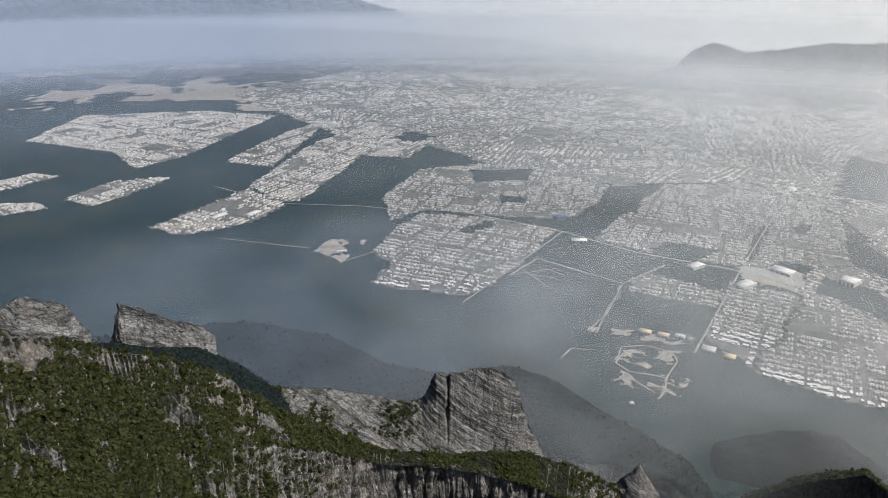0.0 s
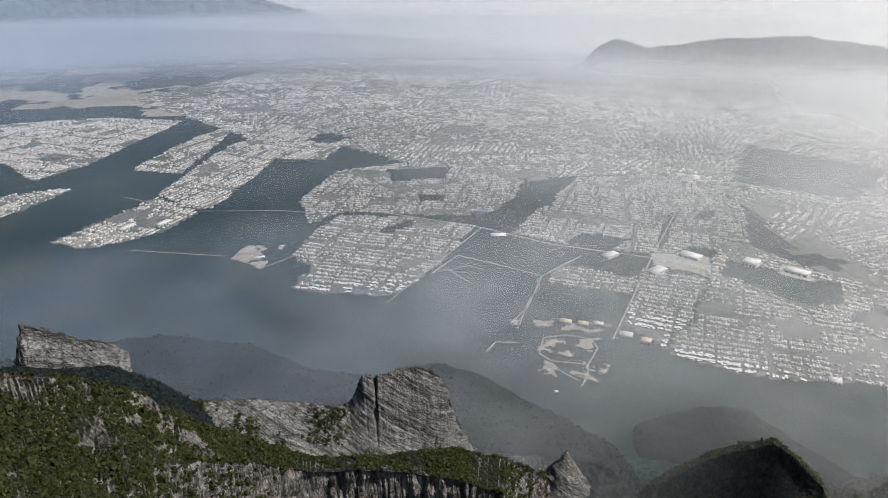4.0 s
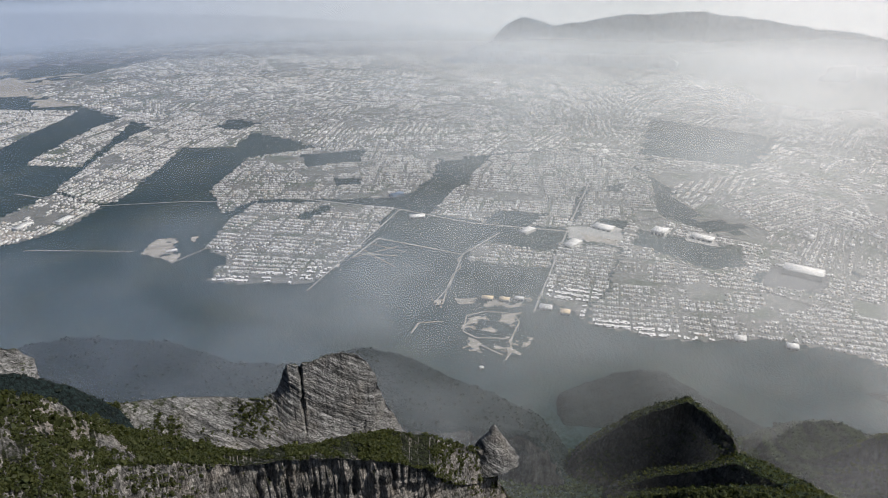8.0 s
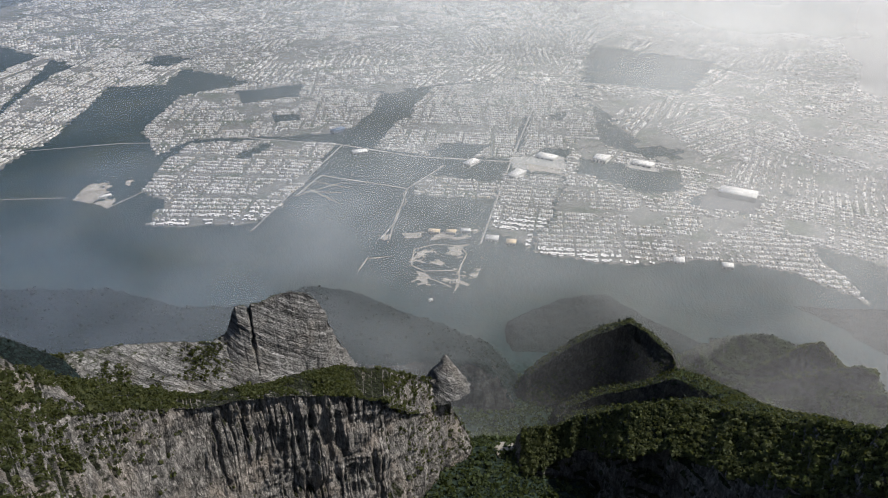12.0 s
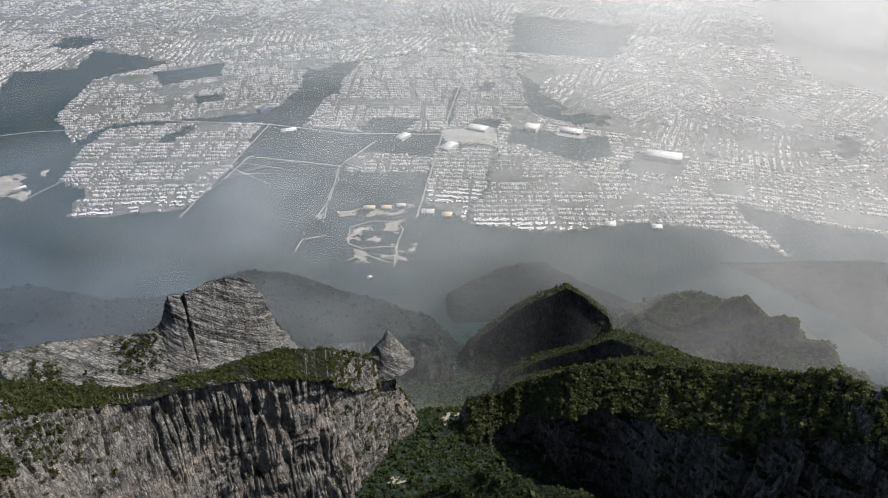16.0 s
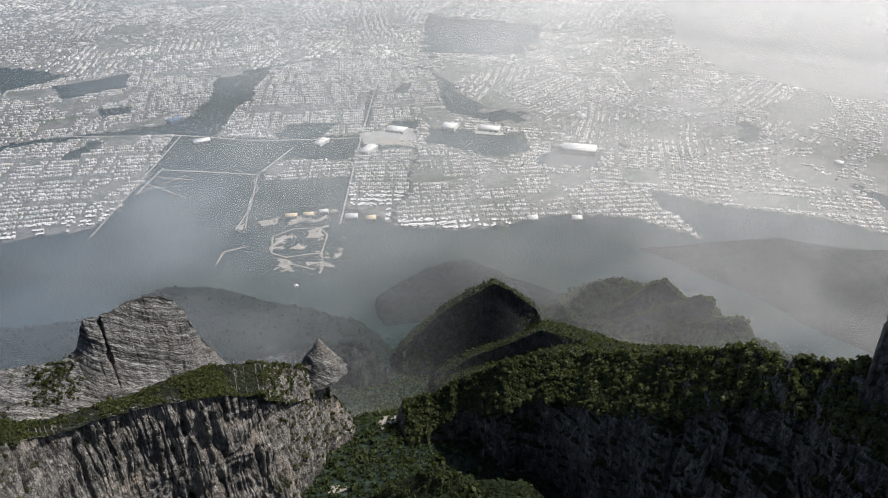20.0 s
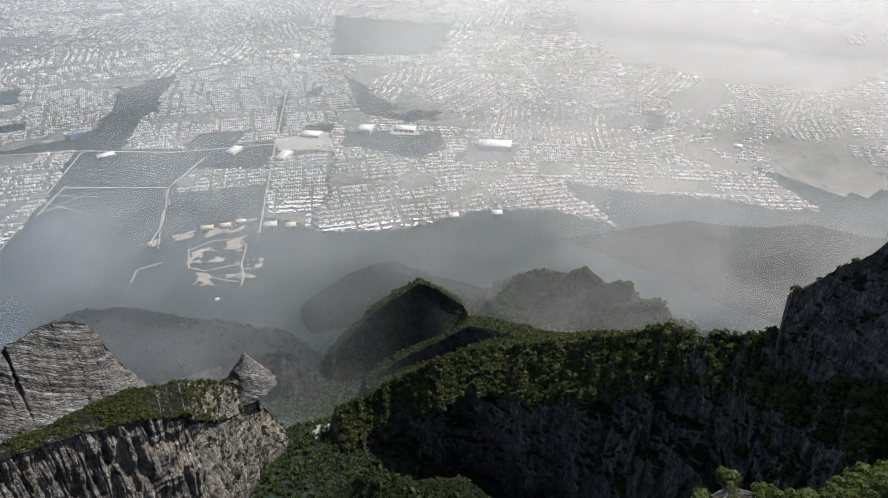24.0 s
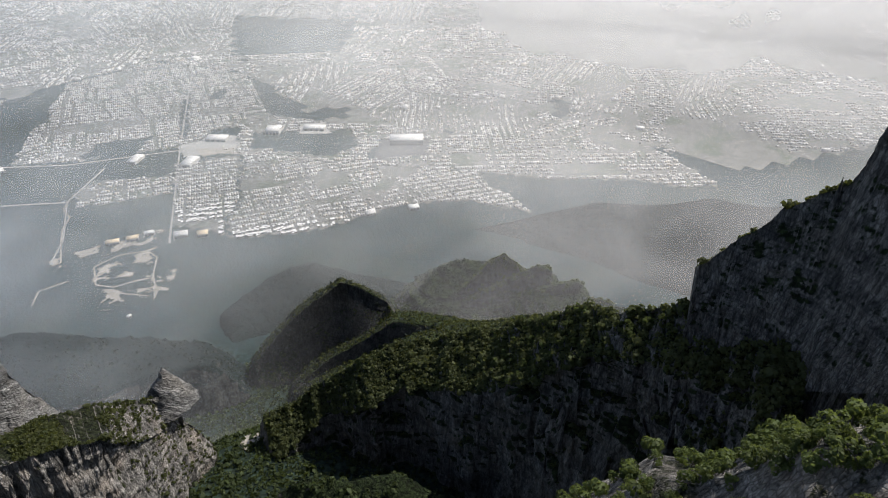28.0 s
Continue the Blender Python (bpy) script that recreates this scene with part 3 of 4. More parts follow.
TOOTH_LOW = [
    (50.2, [(678, 59), (682, 60)]),
    (54.6, [(678, 80), (682, 82)]),
    (58.8, [(678, 105), (682, 107)]),
    (61.3, [(678, 117), (682, 120)]),
    (62.4, [(678, 119), (682, 122)]),
    (63.8, [(678, 113), (682, 117)]),
]
SOFTHILL = [
    (25.9, [(740, 19), (780, 26), (820, 30)]),
    (30.5, [(740, 10), (790, 39), (835, 56)]),
    (34.3, [(740, 6), (790, 45), (845, 66)]),
    (38.2, [(740, 4), (790, 34), (840, 43)]),
    (43.8, [(740, 7), (790, 17), (835, 22)]),
]
FARRIDGE = [
    (47.9, [(980, -32), (1005, -15), (1030, -13)]),
    (54.2, [(960, -25), (1000, -1), (1030, 25)]),
    (61.2, [(930, -21), (985, 28), (1030, 67)]),
    (66.0, [(920, 3), (975, 48), (1022, 78)]),
    (70.0, [(910, 9), (970, 67), (1020, 106)]),
    (74.0, [(900, 27), (960, 81), (1012, 111)]),
    (78.4, [(880, 58), (950, 101), (1005, 137)]),
    (83.8, [(870, 87), (940, 131), (1000, 168)]),
    (90.2, [(860, 116), (930, 165), (1000, 194)]),
]
MESA = [
    (14.8, [(3618, -17), (3701, 25)]),
    (17.9, [(3618, -17), (3701, 111)]),
    (23.6, [(3618, -8), (3701, 193)]),
    (27.8, [(3618, 2), (3701, 239)]),
    (32.8, [(3618, 17), (3701, 266)]),
    (36.9, [(3618, 33), (3701, 242)]),
    (41.4, [(3618, 54), (3701, 209)]),
    (45.5, [(3618, 75), (3701, 187)]),
    (51.3, [(3618, 87), (3701, 164)]),
    (55.6, [(3618, 96), (3701, 126)]),
]
DOME = [
    (17.5, [(3809, 39), (3867, 59)]),
    (19.0, [(3809, 40), (3867, 171)]),
    (20.3, [(3809, 41), (3867, 206)]),
    (22.1, [(3809, 44), (3867, 176)]),
    (24.5, [(3809, 47), (3867, 125)]),
]
SIERRA = [
    (-39.3, [(4700, 243), (4800, 474)]),
    (-35.4, [(4700, 223), (4800, 412)]),
    (-30.8, [(4700, 203), (4800, 409)]),
    (-28.0, [(4700, 193), (4800, 452)]),
    (-23.8, [(4700, 178), (4800, 469)]),
    (-19.0, [(4700, 164), (4800, 424)]),
    (-15.4, [(4700, 155), (4800, 480)]),
    (-10.5, [(4700, 147), (4800, 405)]),
    (-6.3, [(4700, 142), (4800, 335)]),
    (-3.7, [(4700, 141), (4800, 279)]),
    (-1.1, [(4700, 140), (4800, 166)]),
]


def footed(table, out=24.0):
    """The same rock face with a steep top and a gentler foot."""
    return [(a, [(p0[0] - out, p0[1] - 8), (p1[0] - 7, p0[1] * 0.5 + p1[1] * 0.5), p1]) for a, (p0, p1) in table]


ridge("cliff_ridge", BUTTRESS, LIMESTONE, "limestone ridge with a scrub-covered top and a fluted pale cliff", 0.05, (60, 200, 70), 1.9, 8.5, soften=10, crack=0.09, jag=1.5)
ridge("crag_ridge", CRAG, CRAGSTONE, "bare tilted grey limestone crag with a notched top", 0.05, (60, 130), 1.3, 2.2, soften=2, strata=(6.0, 0.45, 0.9, 0.1))
ridge("far_crag", CRAGFAR, CRAGSTONE, "pale tilted limestone crag standing out of a scrub slope", 0.04, (40, 60), 2.4, 3.5, soften=1, taper=0.4, jag=4.0, strata=(4.0, 0.35, 0.5, 0.1), detail=0.16)
ridge("left_crag", CRAGLEFT, CRAGSTONE, "broad pale limestone crag above a scrub slope", 0.04, (40, 60), 2.4, 3.5, soften=2, taper=1.0, jag=5.0, strata=(4.0, 0.35, 0.5, 0.1), detail=0.16)
ridge("scrub_saddle", SADDLE, SCRUBHILL, "haze-dulled green scrub slope below the crags", 0.1, (30, 40), 1.6, 1.5, soften=8, back=(70, 45))
ridge("wooded_spur", SPUR, SCRUBHILL, "rounded spur covered in haze-dulled green scrub", 0.12, (30, 40), 3.0, 2.0, soften=12, taper=6.0)
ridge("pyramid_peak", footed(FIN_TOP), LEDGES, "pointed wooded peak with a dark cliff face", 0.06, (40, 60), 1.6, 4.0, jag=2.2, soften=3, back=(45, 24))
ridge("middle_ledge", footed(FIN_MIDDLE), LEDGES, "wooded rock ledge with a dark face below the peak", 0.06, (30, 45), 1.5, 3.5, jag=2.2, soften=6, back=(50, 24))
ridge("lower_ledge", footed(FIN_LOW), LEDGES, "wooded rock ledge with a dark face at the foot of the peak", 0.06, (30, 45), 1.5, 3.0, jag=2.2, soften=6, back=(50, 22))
def sloped(table):
    """A shelf that climbs from the lip of its cliff to a higher crest."""
    return [(a, [p[0], p[1], (p[2][0] - 5, p[2][1] - 11), (p[3][0] + 4, max(p[2][1], p[3][1]) - 1)]) for a, p in table]


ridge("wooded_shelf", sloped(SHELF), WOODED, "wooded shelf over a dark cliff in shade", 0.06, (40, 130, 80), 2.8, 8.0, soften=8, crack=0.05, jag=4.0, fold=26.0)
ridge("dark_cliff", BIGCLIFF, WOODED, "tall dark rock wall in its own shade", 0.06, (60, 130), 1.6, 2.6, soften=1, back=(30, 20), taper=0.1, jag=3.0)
ridge("near_outcrop", OUTCROP, LIMESTONE, "rocky outcrop with bright green trees on top", 0.1, (40, 60, 40), 1.2, 3.0, soften=10, back=(14, 10))
ridge("wooded_knoll", KNOLL, WOODED, "low wooded knoll on the valley floor", 0.12, (30, 40), 1.5, 2.0, soften=10)
ridge("serrated_ridge", SERRATED, LEDGES, "wooded ridge with a toothed edge of tilted rock layers", 0.06, (70, 110), 1.6, 4.0, soften=2, back=(45, 30), strata=(15.0, 6.0, -0.22, 0.14))
for table, words in ((TOOTH_TOP, "uppermost"), (TOOTH_UPPER, "upper"), (TOOTH_MIDDLE, "middle"), (TOOTH_LOW, "lowest")):
    ridge("tilted_layer", table, LEDGES, words + " tilted rock layer of the toothed wooded ridge", 0.04, (24,), 2.0, 2.0, soften=2, back=(40, 26), taper=0.12)
    RIDGES[words] = RIDGES["tilted_layer"]
ridge("soft_hill", SOFTHILL, SCRUBHILL, "rounded hill half lost in haze", 0.12, (20, 30), 3.0, 2.0, soften=14)
ridge("hazy_ridge", FARRIDGE, SCRUBHILL, "long wooded ridge behind thin mist", 0.1, (24, 40), 3.0, 3.0, soften=8)
ridge("flat_topped_mountain", MESA, FARHILL, "broad haze-blue mountain above the haze", 0.1, (30,), 8.0, 4.0, soften=25, detail=0.01)
ridge("dome_hill", DOME, FARHILL, "small haze-blue dome-shaped hill far off", 0.08, (20,), 4.0, 3.0, soften=5, detail=0.01)
ridge("distant_sierra", SIERRA, FARHILL, "haze-blue mountain chain at the edge of sight", 0.1, (40,), 12.0, 6.0, soften=4, detail=0.01)

# ---- ground: one sheet out to the edge of sight ----
NA, FARTHEST = 900, 4930.0
ring = np.concatenate([np.linspace(0.05, 300, 14), np.linspace(305, 1300, 260), np.geomspace(1310, FARTHEST, 90)])
ga = np.radians(np.linspace(-180, 180, NA))
gr, gaa = np.meshgrid(ring, ga)
gxy = np.stack([np.sin(gaa) * gr, np.cos(gaa) * gr], -1)
gz = ground_z(gxy[..., 0], gxy[..., 1])
gp = np.concatenate([gxy, gz[..., None]], -1)
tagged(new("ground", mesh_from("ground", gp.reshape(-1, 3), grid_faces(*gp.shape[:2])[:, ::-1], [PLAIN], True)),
       "scrub-covered plain rising to the foot of the mountains", "ground", kind="structure")

# ---- the town's plan ----
DISTRICTS = {  # outline, direction of the rows of houses in degrees
    "D1": ([(-160, 1420), (-115, 1560), (-55, 1670), (120, 1640), (270, 1565), (140, 1320), (45, 1205), (-95, 1235), (-140, 1270), (-110, 1370)], -24),
    "D2": ([(-170, 1795), (-75, 2065), (135, 2130), (305, 2070), (475, 1900), (350, 1665), (275, 1630), (110, 1660), (-50, 1695), (-130, 1620)], -16),
    "D3": ([(-550, 1895), (-445, 2420), (-290, 2640), (-50, 2420), (-115, 2195), (-265, 2230), (-380, 1770), (-440, 1755)], 61),
    "D4": ([(-695, 2145), (-590, 2545), (-475, 2740), (-480, 2500), (-530, 2095)], 61),
    "D5": ([(-1465, 2410), (-1460, 2835), (-1005, 2930), (-680, 2840), (-760, 2545), (-840, 2225), (-935, 2060), (-1090, 2260)], 60),
    "D6": ([(-710, 1560), (-545, 1865), (-415, 1735), (-475, 1600), (-600, 1520)], 60),
    "D7": ([(-1010, 1765), (-955, 1945), (-800, 1975), (-850, 1815), (-910, 1720)], 60),
    "D8": ([(-1340, 1810), (-1295, 1915), (-1220, 2010), (-1130, 1990), (-1220, 1840), (-1265, 1720)], 56),
    "D9": ([(-1195, 1655), (-1160, 1735), (-1075, 1745), (-1010, 1705), (-1110, 1645)], 50),
    "E1": ([(345, 1505), (625, 1915), (875, 1925), (990, 1655), (855, 1350), (620, 1335), (445, 1425)], -25),
    "E2": ([(570, 1270), (685, 1200), (485, 950), (445, 1050)], -30),
    "E3": ([(695, 1205), (795, 1060), (850, 980), (910, 880), (950, 800), (895, 625), (860, 740), (765, 815), (630, 850), (560, 880), (485, 935), (525, 990)], -26),
    "E4": ([(380, 1275), (425, 1310), (540, 1225), (500, 1155), (360, 1230)], -28),
    "E6": ([(855, 1350), (1005, 1090), (1065, 980), (1295, 610), (1225, 430), (1170, 475), (1150, 545), (1060, 650), (955, 795), (795, 1060), (695, 1205), (620, 1335)], -45),
    "F1": ([(-360, 2475), (-150, 2480), (150, 2130), (480, 1910), (625, 1930), (880, 1930), (1000, 1650), (1500, 2500), (1700, 4300), (-300, 4450), (-1000, 3300), (-640, 2860)], -20),
    "F2": ([(1000, 1650), (915, 1185), (1065, 980), (1295, 610), (1330, 420), (1900, 150), (4200, 600), (4000, 2300), (1750, 4200), (1500, 2500)], -52),
}
LOTS = [
    [(445, 1430), (515, 1480), (610, 1430), (540, 1370)],
    [(625, 1345), (740, 1310), (710, 1245), (595, 1285)],
    [(860, 990), (940, 1060), (1005, 985), (950, 930)],
    [(865, 1260), (925, 1230), (890, 1165), (835, 1210)],
    [(280, 1490), (415, 1415), (465, 1350), (345, 1280), (205, 1385)],
    [(-385, 1755), (-265, 2230), (-90, 2160), (-175, 1740)],
    [(350, 1625), (465, 1900), (610, 1925), (480, 1680), (390, 1620)],
    [(1050, 1815), (1325, 2230), (1575, 1880), (1310, 1630)],
    [(80, 2065), (285, 2070), (240, 1950), (85, 1940)],
    [(900, 1045), (985, 975), (940, 930), (850, 1005)],
    [(365, 1225), (495, 1145), (445, 1060), (315, 1130)],
    [(-190, 2460), (-145, 2565), (-30, 2505), (-90, 2405)],
    [(714, 1374), (770, 1339), (721, 1269), (666, 1312)],
    [(768, 1599), (787, 1587), (659, 1367), (643, 1378)],
    [(852, 1599), (884, 1579), (844, 1525), (814, 1544)],
    [(34, 1560), (119, 1613), (130, 1590), (45, 1530)],
    [(1403, 941), (1412, 894), (1310, 824), (1300, 867)],
    [(946, 1316), (1015, 1250), (970, 1213), (913, 1270)],
    [(148, 1820), (223, 1806), (210, 1750), (143, 1759)],
    [(770, 1290), (930, 1150), (880, 1060), (800, 1080), (720, 1230)],
]


def inside(poly, x, y):
    c = np.zeros(np.shape(x), dtype=bool)
    for (x0, y0), (x1, y1) in zip(poly, poly[1:] + poly[:1]):
        if y0 != y1:
            c ^= ((y0 > y) != (y1 > y)) & (x < (x1 - x0) * (y - y0) / (y1 - y0) + x0)
    return c


def warp(x, y, amount=14.0):
    """Ragged edges: places shifted by slow and quick noise."""
    p = np.stack([x * 0.02, y * 0.02, x * 0.0], -1)
    return x + amount * fbm(p, 4, 0.6), y + amount * fbm(p + 31.7, 4, 0.6)


def floor_patch(name, poly, cell, z, mat, label, category="ground", spots=None, lots=()):
    """A thin sheet of small squares over an outline with a ragged edge; spots: how much of it noise takes away."""
    pa = np.array(poly, dtype=float)
    x, y = np.meshgrid(np.arange(pa[:, 0].min() - 20, pa[:, 0].max() + 20, cell), np.arange(pa[:, 1].min() - 20, pa[:, 1].max() + 20, cell), indexing="ij")
    cx, cy = x[:-1, :-1] + cell / 2, y[:-1, :-1] + cell / 2
    wx, wy = warp(cx, cy)
    ok = inside(poly, wx, wy) & (np.hypot(cx, cy) < 4900)
    for lot in lots:
        ok &= ~inside(lot, wx, wy)
    if spots is not None:
        ok &= fbm(np.stack([cx * spots[1], cy * spots[1], cx * 0 + 7], -1), 4, 0.6) > spots[0]
    v = np.stack([x, y, z + ground_z(x, y)], -1).reshape(-1, 3)
    f = grid_faces(*x.shape)[ok.ravel()][:, [0, 1, 2, 3]]
    keep, f = np.unique(f, return_inverse=True)
    return tagged(new(name, mesh_from(name, v[keep], f.reshape(-1, 4), [mat])), label, category, kind="structure")


BOX_V = np.array([(x, y, z) for z in (0, 1) for x, y in ((-.5, -.5), (.5, -.5), (.5, .5), (-.5, .5))])
BOX_F = np.array([(4, 5, 6, 7), (0, 1, 5, 4), (1, 2, 6, 5), (2, 3, 7, 6), (3, 0, 4, 7)])


def boxes(name, x, y, turn, sx, sy, sz, mat, label, z0=0.0):
    """Many block-shaped houses in one mesh."""
    n = len(x)
    c, s = np.cos(turn)[:, None], np.sin(turn)[:, None]
    lx, ly = BOX_V[None, :, 0] * sx[:, None], BOX_V[None, :, 1] * sy[:, None]
    v = np.stack([x[:, None] + lx * c - ly * s, y[:, None] + lx * s + ly * c, z0 + BOX_V[None, :, 2] * sz[:, None]], -1)
    f = BOX_F[None] + (np.arange(n) * 8)[:, None, None]
    return tagged(new(name, mesh_from(name, v.reshape(-1, 3), f.reshape(-1, 4), [mat])), label, "houses", kind="stuff")


rng = np.random.default_rng(7)
SINGLES = []  # nearest houses, each built as a thing of its own further down
HOUSES = []


def plots(poly, turn, unit, pitch, avenue, cell=None, fill=0.92):
    """Places of houses in back-to-back rows over an outline, with avenues and the open lots left free."""
    th = radians(turn)
    c, s = math.cos(th), math.sin(th)
    q = np.array([(px * c + py * s, -px * s + py * c) for px, py in poly])
    lo, hi = q.min(0), q.max(0)
    U, V = np.meshgrid(np.arange(lo[0], hi[0], unit), np.arange(lo[1], hi[1], pitch))
    out = []
    for side in (-1, 1):
        u = U + rng.uniform(-0.12, 0.12, U.shape) * unit
        v = V + side * pitch * 0.13 + rng.uniform(-0.8, 0.8, U.shape) + rng.uniform(-1.3, 1.3, (U.shape[0], 1))
        v = v + 12.0 * fbm(np.stack([u * 0.0045, v * 0.0045, u * 0 + turn], -1), 2)
        x, y = u * c - v * s, u * s + v * c
        wx, wy = warp(x, y)
        ok = inside(poly, wx, wy)
        for lot in LOTS:
            ok &= ~inside(lot, wx, wy)
        if cell is not None:
            ok &= cell(x, y)
        ok &= fbm(np.stack([x * 0.011, y * 0.011, x * 0 + 3], -1), 3) < 0.42
        ok &= np.abs(fbm(np.stack([x * 0.0055, y * 0.0055, x * 0 + 11], -1), 2)) > 0.022
        ok &= np.mod(u + 31 * np.floor(v / 210), avenue) > 9
        ok &= np.mod(u + 17 * np.floor(v / (pitch * 6)), 15 * unit) > 1.3 * unit
        ok &= np.mod(v, pitch * 6) > pitch * 0.45
        block = hash01(np.floor(u / (15 * unit)).astype(np.int64), np.floor(v / (pitch * 3)).astype(np.int64), int(abs(poly[0][0])) % 97)
        ok &= (block > 0.07) & (rng.random(U.shape) < fill * np.where(block > 0.8, 0.55, 1.0))
        n = int(ok.sum())
        sx, sy = unit * rng.uniform(0.8, 1.02, n), pitch * rng.uniform(0.2, 0.25, n)
        sz = rng.choice([1.6, 2.6, 2.9, 4.0], n, p=[0.2, 0.42, 0.32, 0.06])
        out.append(np.stack([x[ok], y[ok], th + rng.normal(0, 0.025, n), sx, sy, sz], -1))
    return np.concatenate(out)


NEARBY = ("D1", "D2", "E1", "E2", "E3", "E4", "E6")
for key, (poly, turn) in DISTRICTS.items():
    if key[0] == "F":
        continue
    floor_patch("town_floor", poly, 11.0, 1.0, TOWN, "grey streets and yards between rows of houses", lots=LOTS)
    h = plots(poly, turn, 4.4 if key in NEARBY else 5.5, 17.0 if key in NEARBY else 15.5, 165, None, 0.84)
    if key in ("D1", "E2", "E3"):
        order = np.argsort(np.hypot(h[:, 0], h[:, 1]))
        SINGLES.append(h[order[:95]])
        h = h[order[95:]]
    boxes("house_rows", *h[:, :2].T, *h[:, 2:].T, HOUSE, "rows of pale flat-roofed concrete houses", 0.9)

# the rest of the city: quarters of their own street direction, some left open
for key in ("F1", "F2"):
    poly, turn = DISTRICTS[key]
    floor_patch("town_floor", poly, 30.0, 0.7, TOWN, "grey streets and yards between rows of houses", lots=LOTS)
    pa = np.array(poly, dtype=float)
    seeds = rng.uniform(pa.min(0), pa.max(0), (420 if key == "F1" else 420, 2))
    seeds = seeds[inside(poly, seeds[:, 0], seeds[:, 1])]
    quarter = []
    for i, (sx0, sy0) in enumerate(seeds):
        dist = math.hypot(sx0, sy0)
        if rng.random() < 0.07 or dist > 4600:
            continue
        near = seeds[np.argsort(np.hypot(*(seeds - seeds[i]).T))[1:9]]

        def cell(x, y):
            ok = np.ones(x.shape, dtype=bool)
            mine = np.hypot(x - sx0, y - sy0)
            for nx, ny in near:
                ok &= mine + 9.0 < np.hypot(x - nx, y - ny)
            return ok

        size = 230
        square = [(sx0 - size, sy0 - size), (sx0 + size, sy0 - size), (sx0 + size, sy0 + size), (sx0 - size, sy0 + size)]
        k = 1.0 if dist < 1900 else 1.25 if dist < 2800 else 1.7
        h = plots(square, turn + rng.choice([0, 8, -12, 70, 90, 30]) + rng.normal(0, 3), 6.0 * k, 16.0 * k, 150, cell, 0.72)
        quarter.append(h[inside(poly, h[:, 0], h[:, 1])])
    h = np.concatenate(quarter)
    big = h[rng.random(len(h)) < 0.012].copy()
    big[:, 3:5] *= rng.uniform(1.6, 3.2, (len(big), 2))
    big[:, 5] += 2.0
    boxes("halls", *big[:, :2].T, *big[:, 2:].T, HOUSE, "larger flat-roofed halls among the houses", 0.6)
    boxes("house_rows", *h[:, :2].T, *h[:, 2:].T, HOUSE, "pale houses of the wide city fading into haze", 0.6)


def strip(name, pts, width, mat, label, z=1.3):
    pts = [Vector(p) for p in pts]
    pts = [a.lerp(b, k / 12) for a, b in zip(pts, pts[1:]) for k in range(12)] + pts[-1:]
    v, f = [], []
    for i, p in enumerate(pts):
        d = (pts[min(i + 1, len(pts) - 1)] - pts[max(i - 1, 0)]).normalized()
        n = Vector((-d.y, d.x)) * width / 2
        v += [(p.x + n.x, p.y + n.y, z + float(ground_z(np.array(p.x), np.array(p.y)))), (p.x - n.x, p.y - n.y, z + float(ground_z(np.array(p.x), np.array(p.y))))]
        if i:
            f.append((2 * i - 2, 2 * i - 1, 2 * i + 1, 2 * i))
    return tagged(new(name, mesh_from(name, v, f, [mat])), label, "road", kind="structure")


for pts, w in (([(-60, 1745), (280, 1545), (420, 1420), (615, 1320), (795, 1060)], 5), ([(410, 995), (620, 1335), (1085, 2060)], 3.5), ([(280, 1545), (35, 1175)], 3),
               ([(-645, 1890), (-420, 1745), (-210, 1725), (-65, 1680)], 3), ([(135, 1300), (200, 1385), (295, 1310), (355, 1260), (465, 1350)], 4),
               ([(355, 1260), (295, 1130), (250, 1070)], 3)):
    strip("road", pts, w, ROADM, "pale road across the plain")

# ---- woods ----
def clump_mesh_arrays(p, size, leaves, seed):
    """Tufts of leaves round many tree tops: bent four-cornered leaf masses, set all over a low dome."""
    g = np.random.default_rng(seed)
    n = len(p)
    d = g.normal(size=(n, leaves, 3))
    d[..., 2] = np.abs(d[..., 2]) * 0.9 - 0.15
    d /= np.linalg.norm(d, axis=-1, keepdims=True)
    centre = p[:, None, :] + d * size[:, None, None] * np.array([1, 1, 0.85]) * g.uniform(0.55, 1.0, (n, leaves, 1)) + np.array([0, 0, 0.6]) * size[:, None, None]
    nrm = d + g.normal(0, 0.45, d.shape)
    nrm /= np.linalg.norm(nrm, axis=-1, keepdims=True)
    a = np.cross(nrm, g.normal(size=d.shape))
    a /= np.linalg.norm(a, axis=-1, keepdims=True)
    b = np.cross(nrm, a)
    w = size[:, None, None] * g.uniform(0.45, 0.85, (n, leaves, 1)) * (9.0 / leaves) ** 0.5
    q = np.stack([centre - a * w, centre - b * w * 0.8 + nrm * w * 0.25, centre + a * w, centre + b * w * 0.8 + nrm * w * 0.25], 2)
    f = np.arange(n * leaves * 4).reshape(-1, 4)
    return q.reshape(-1, 3), f


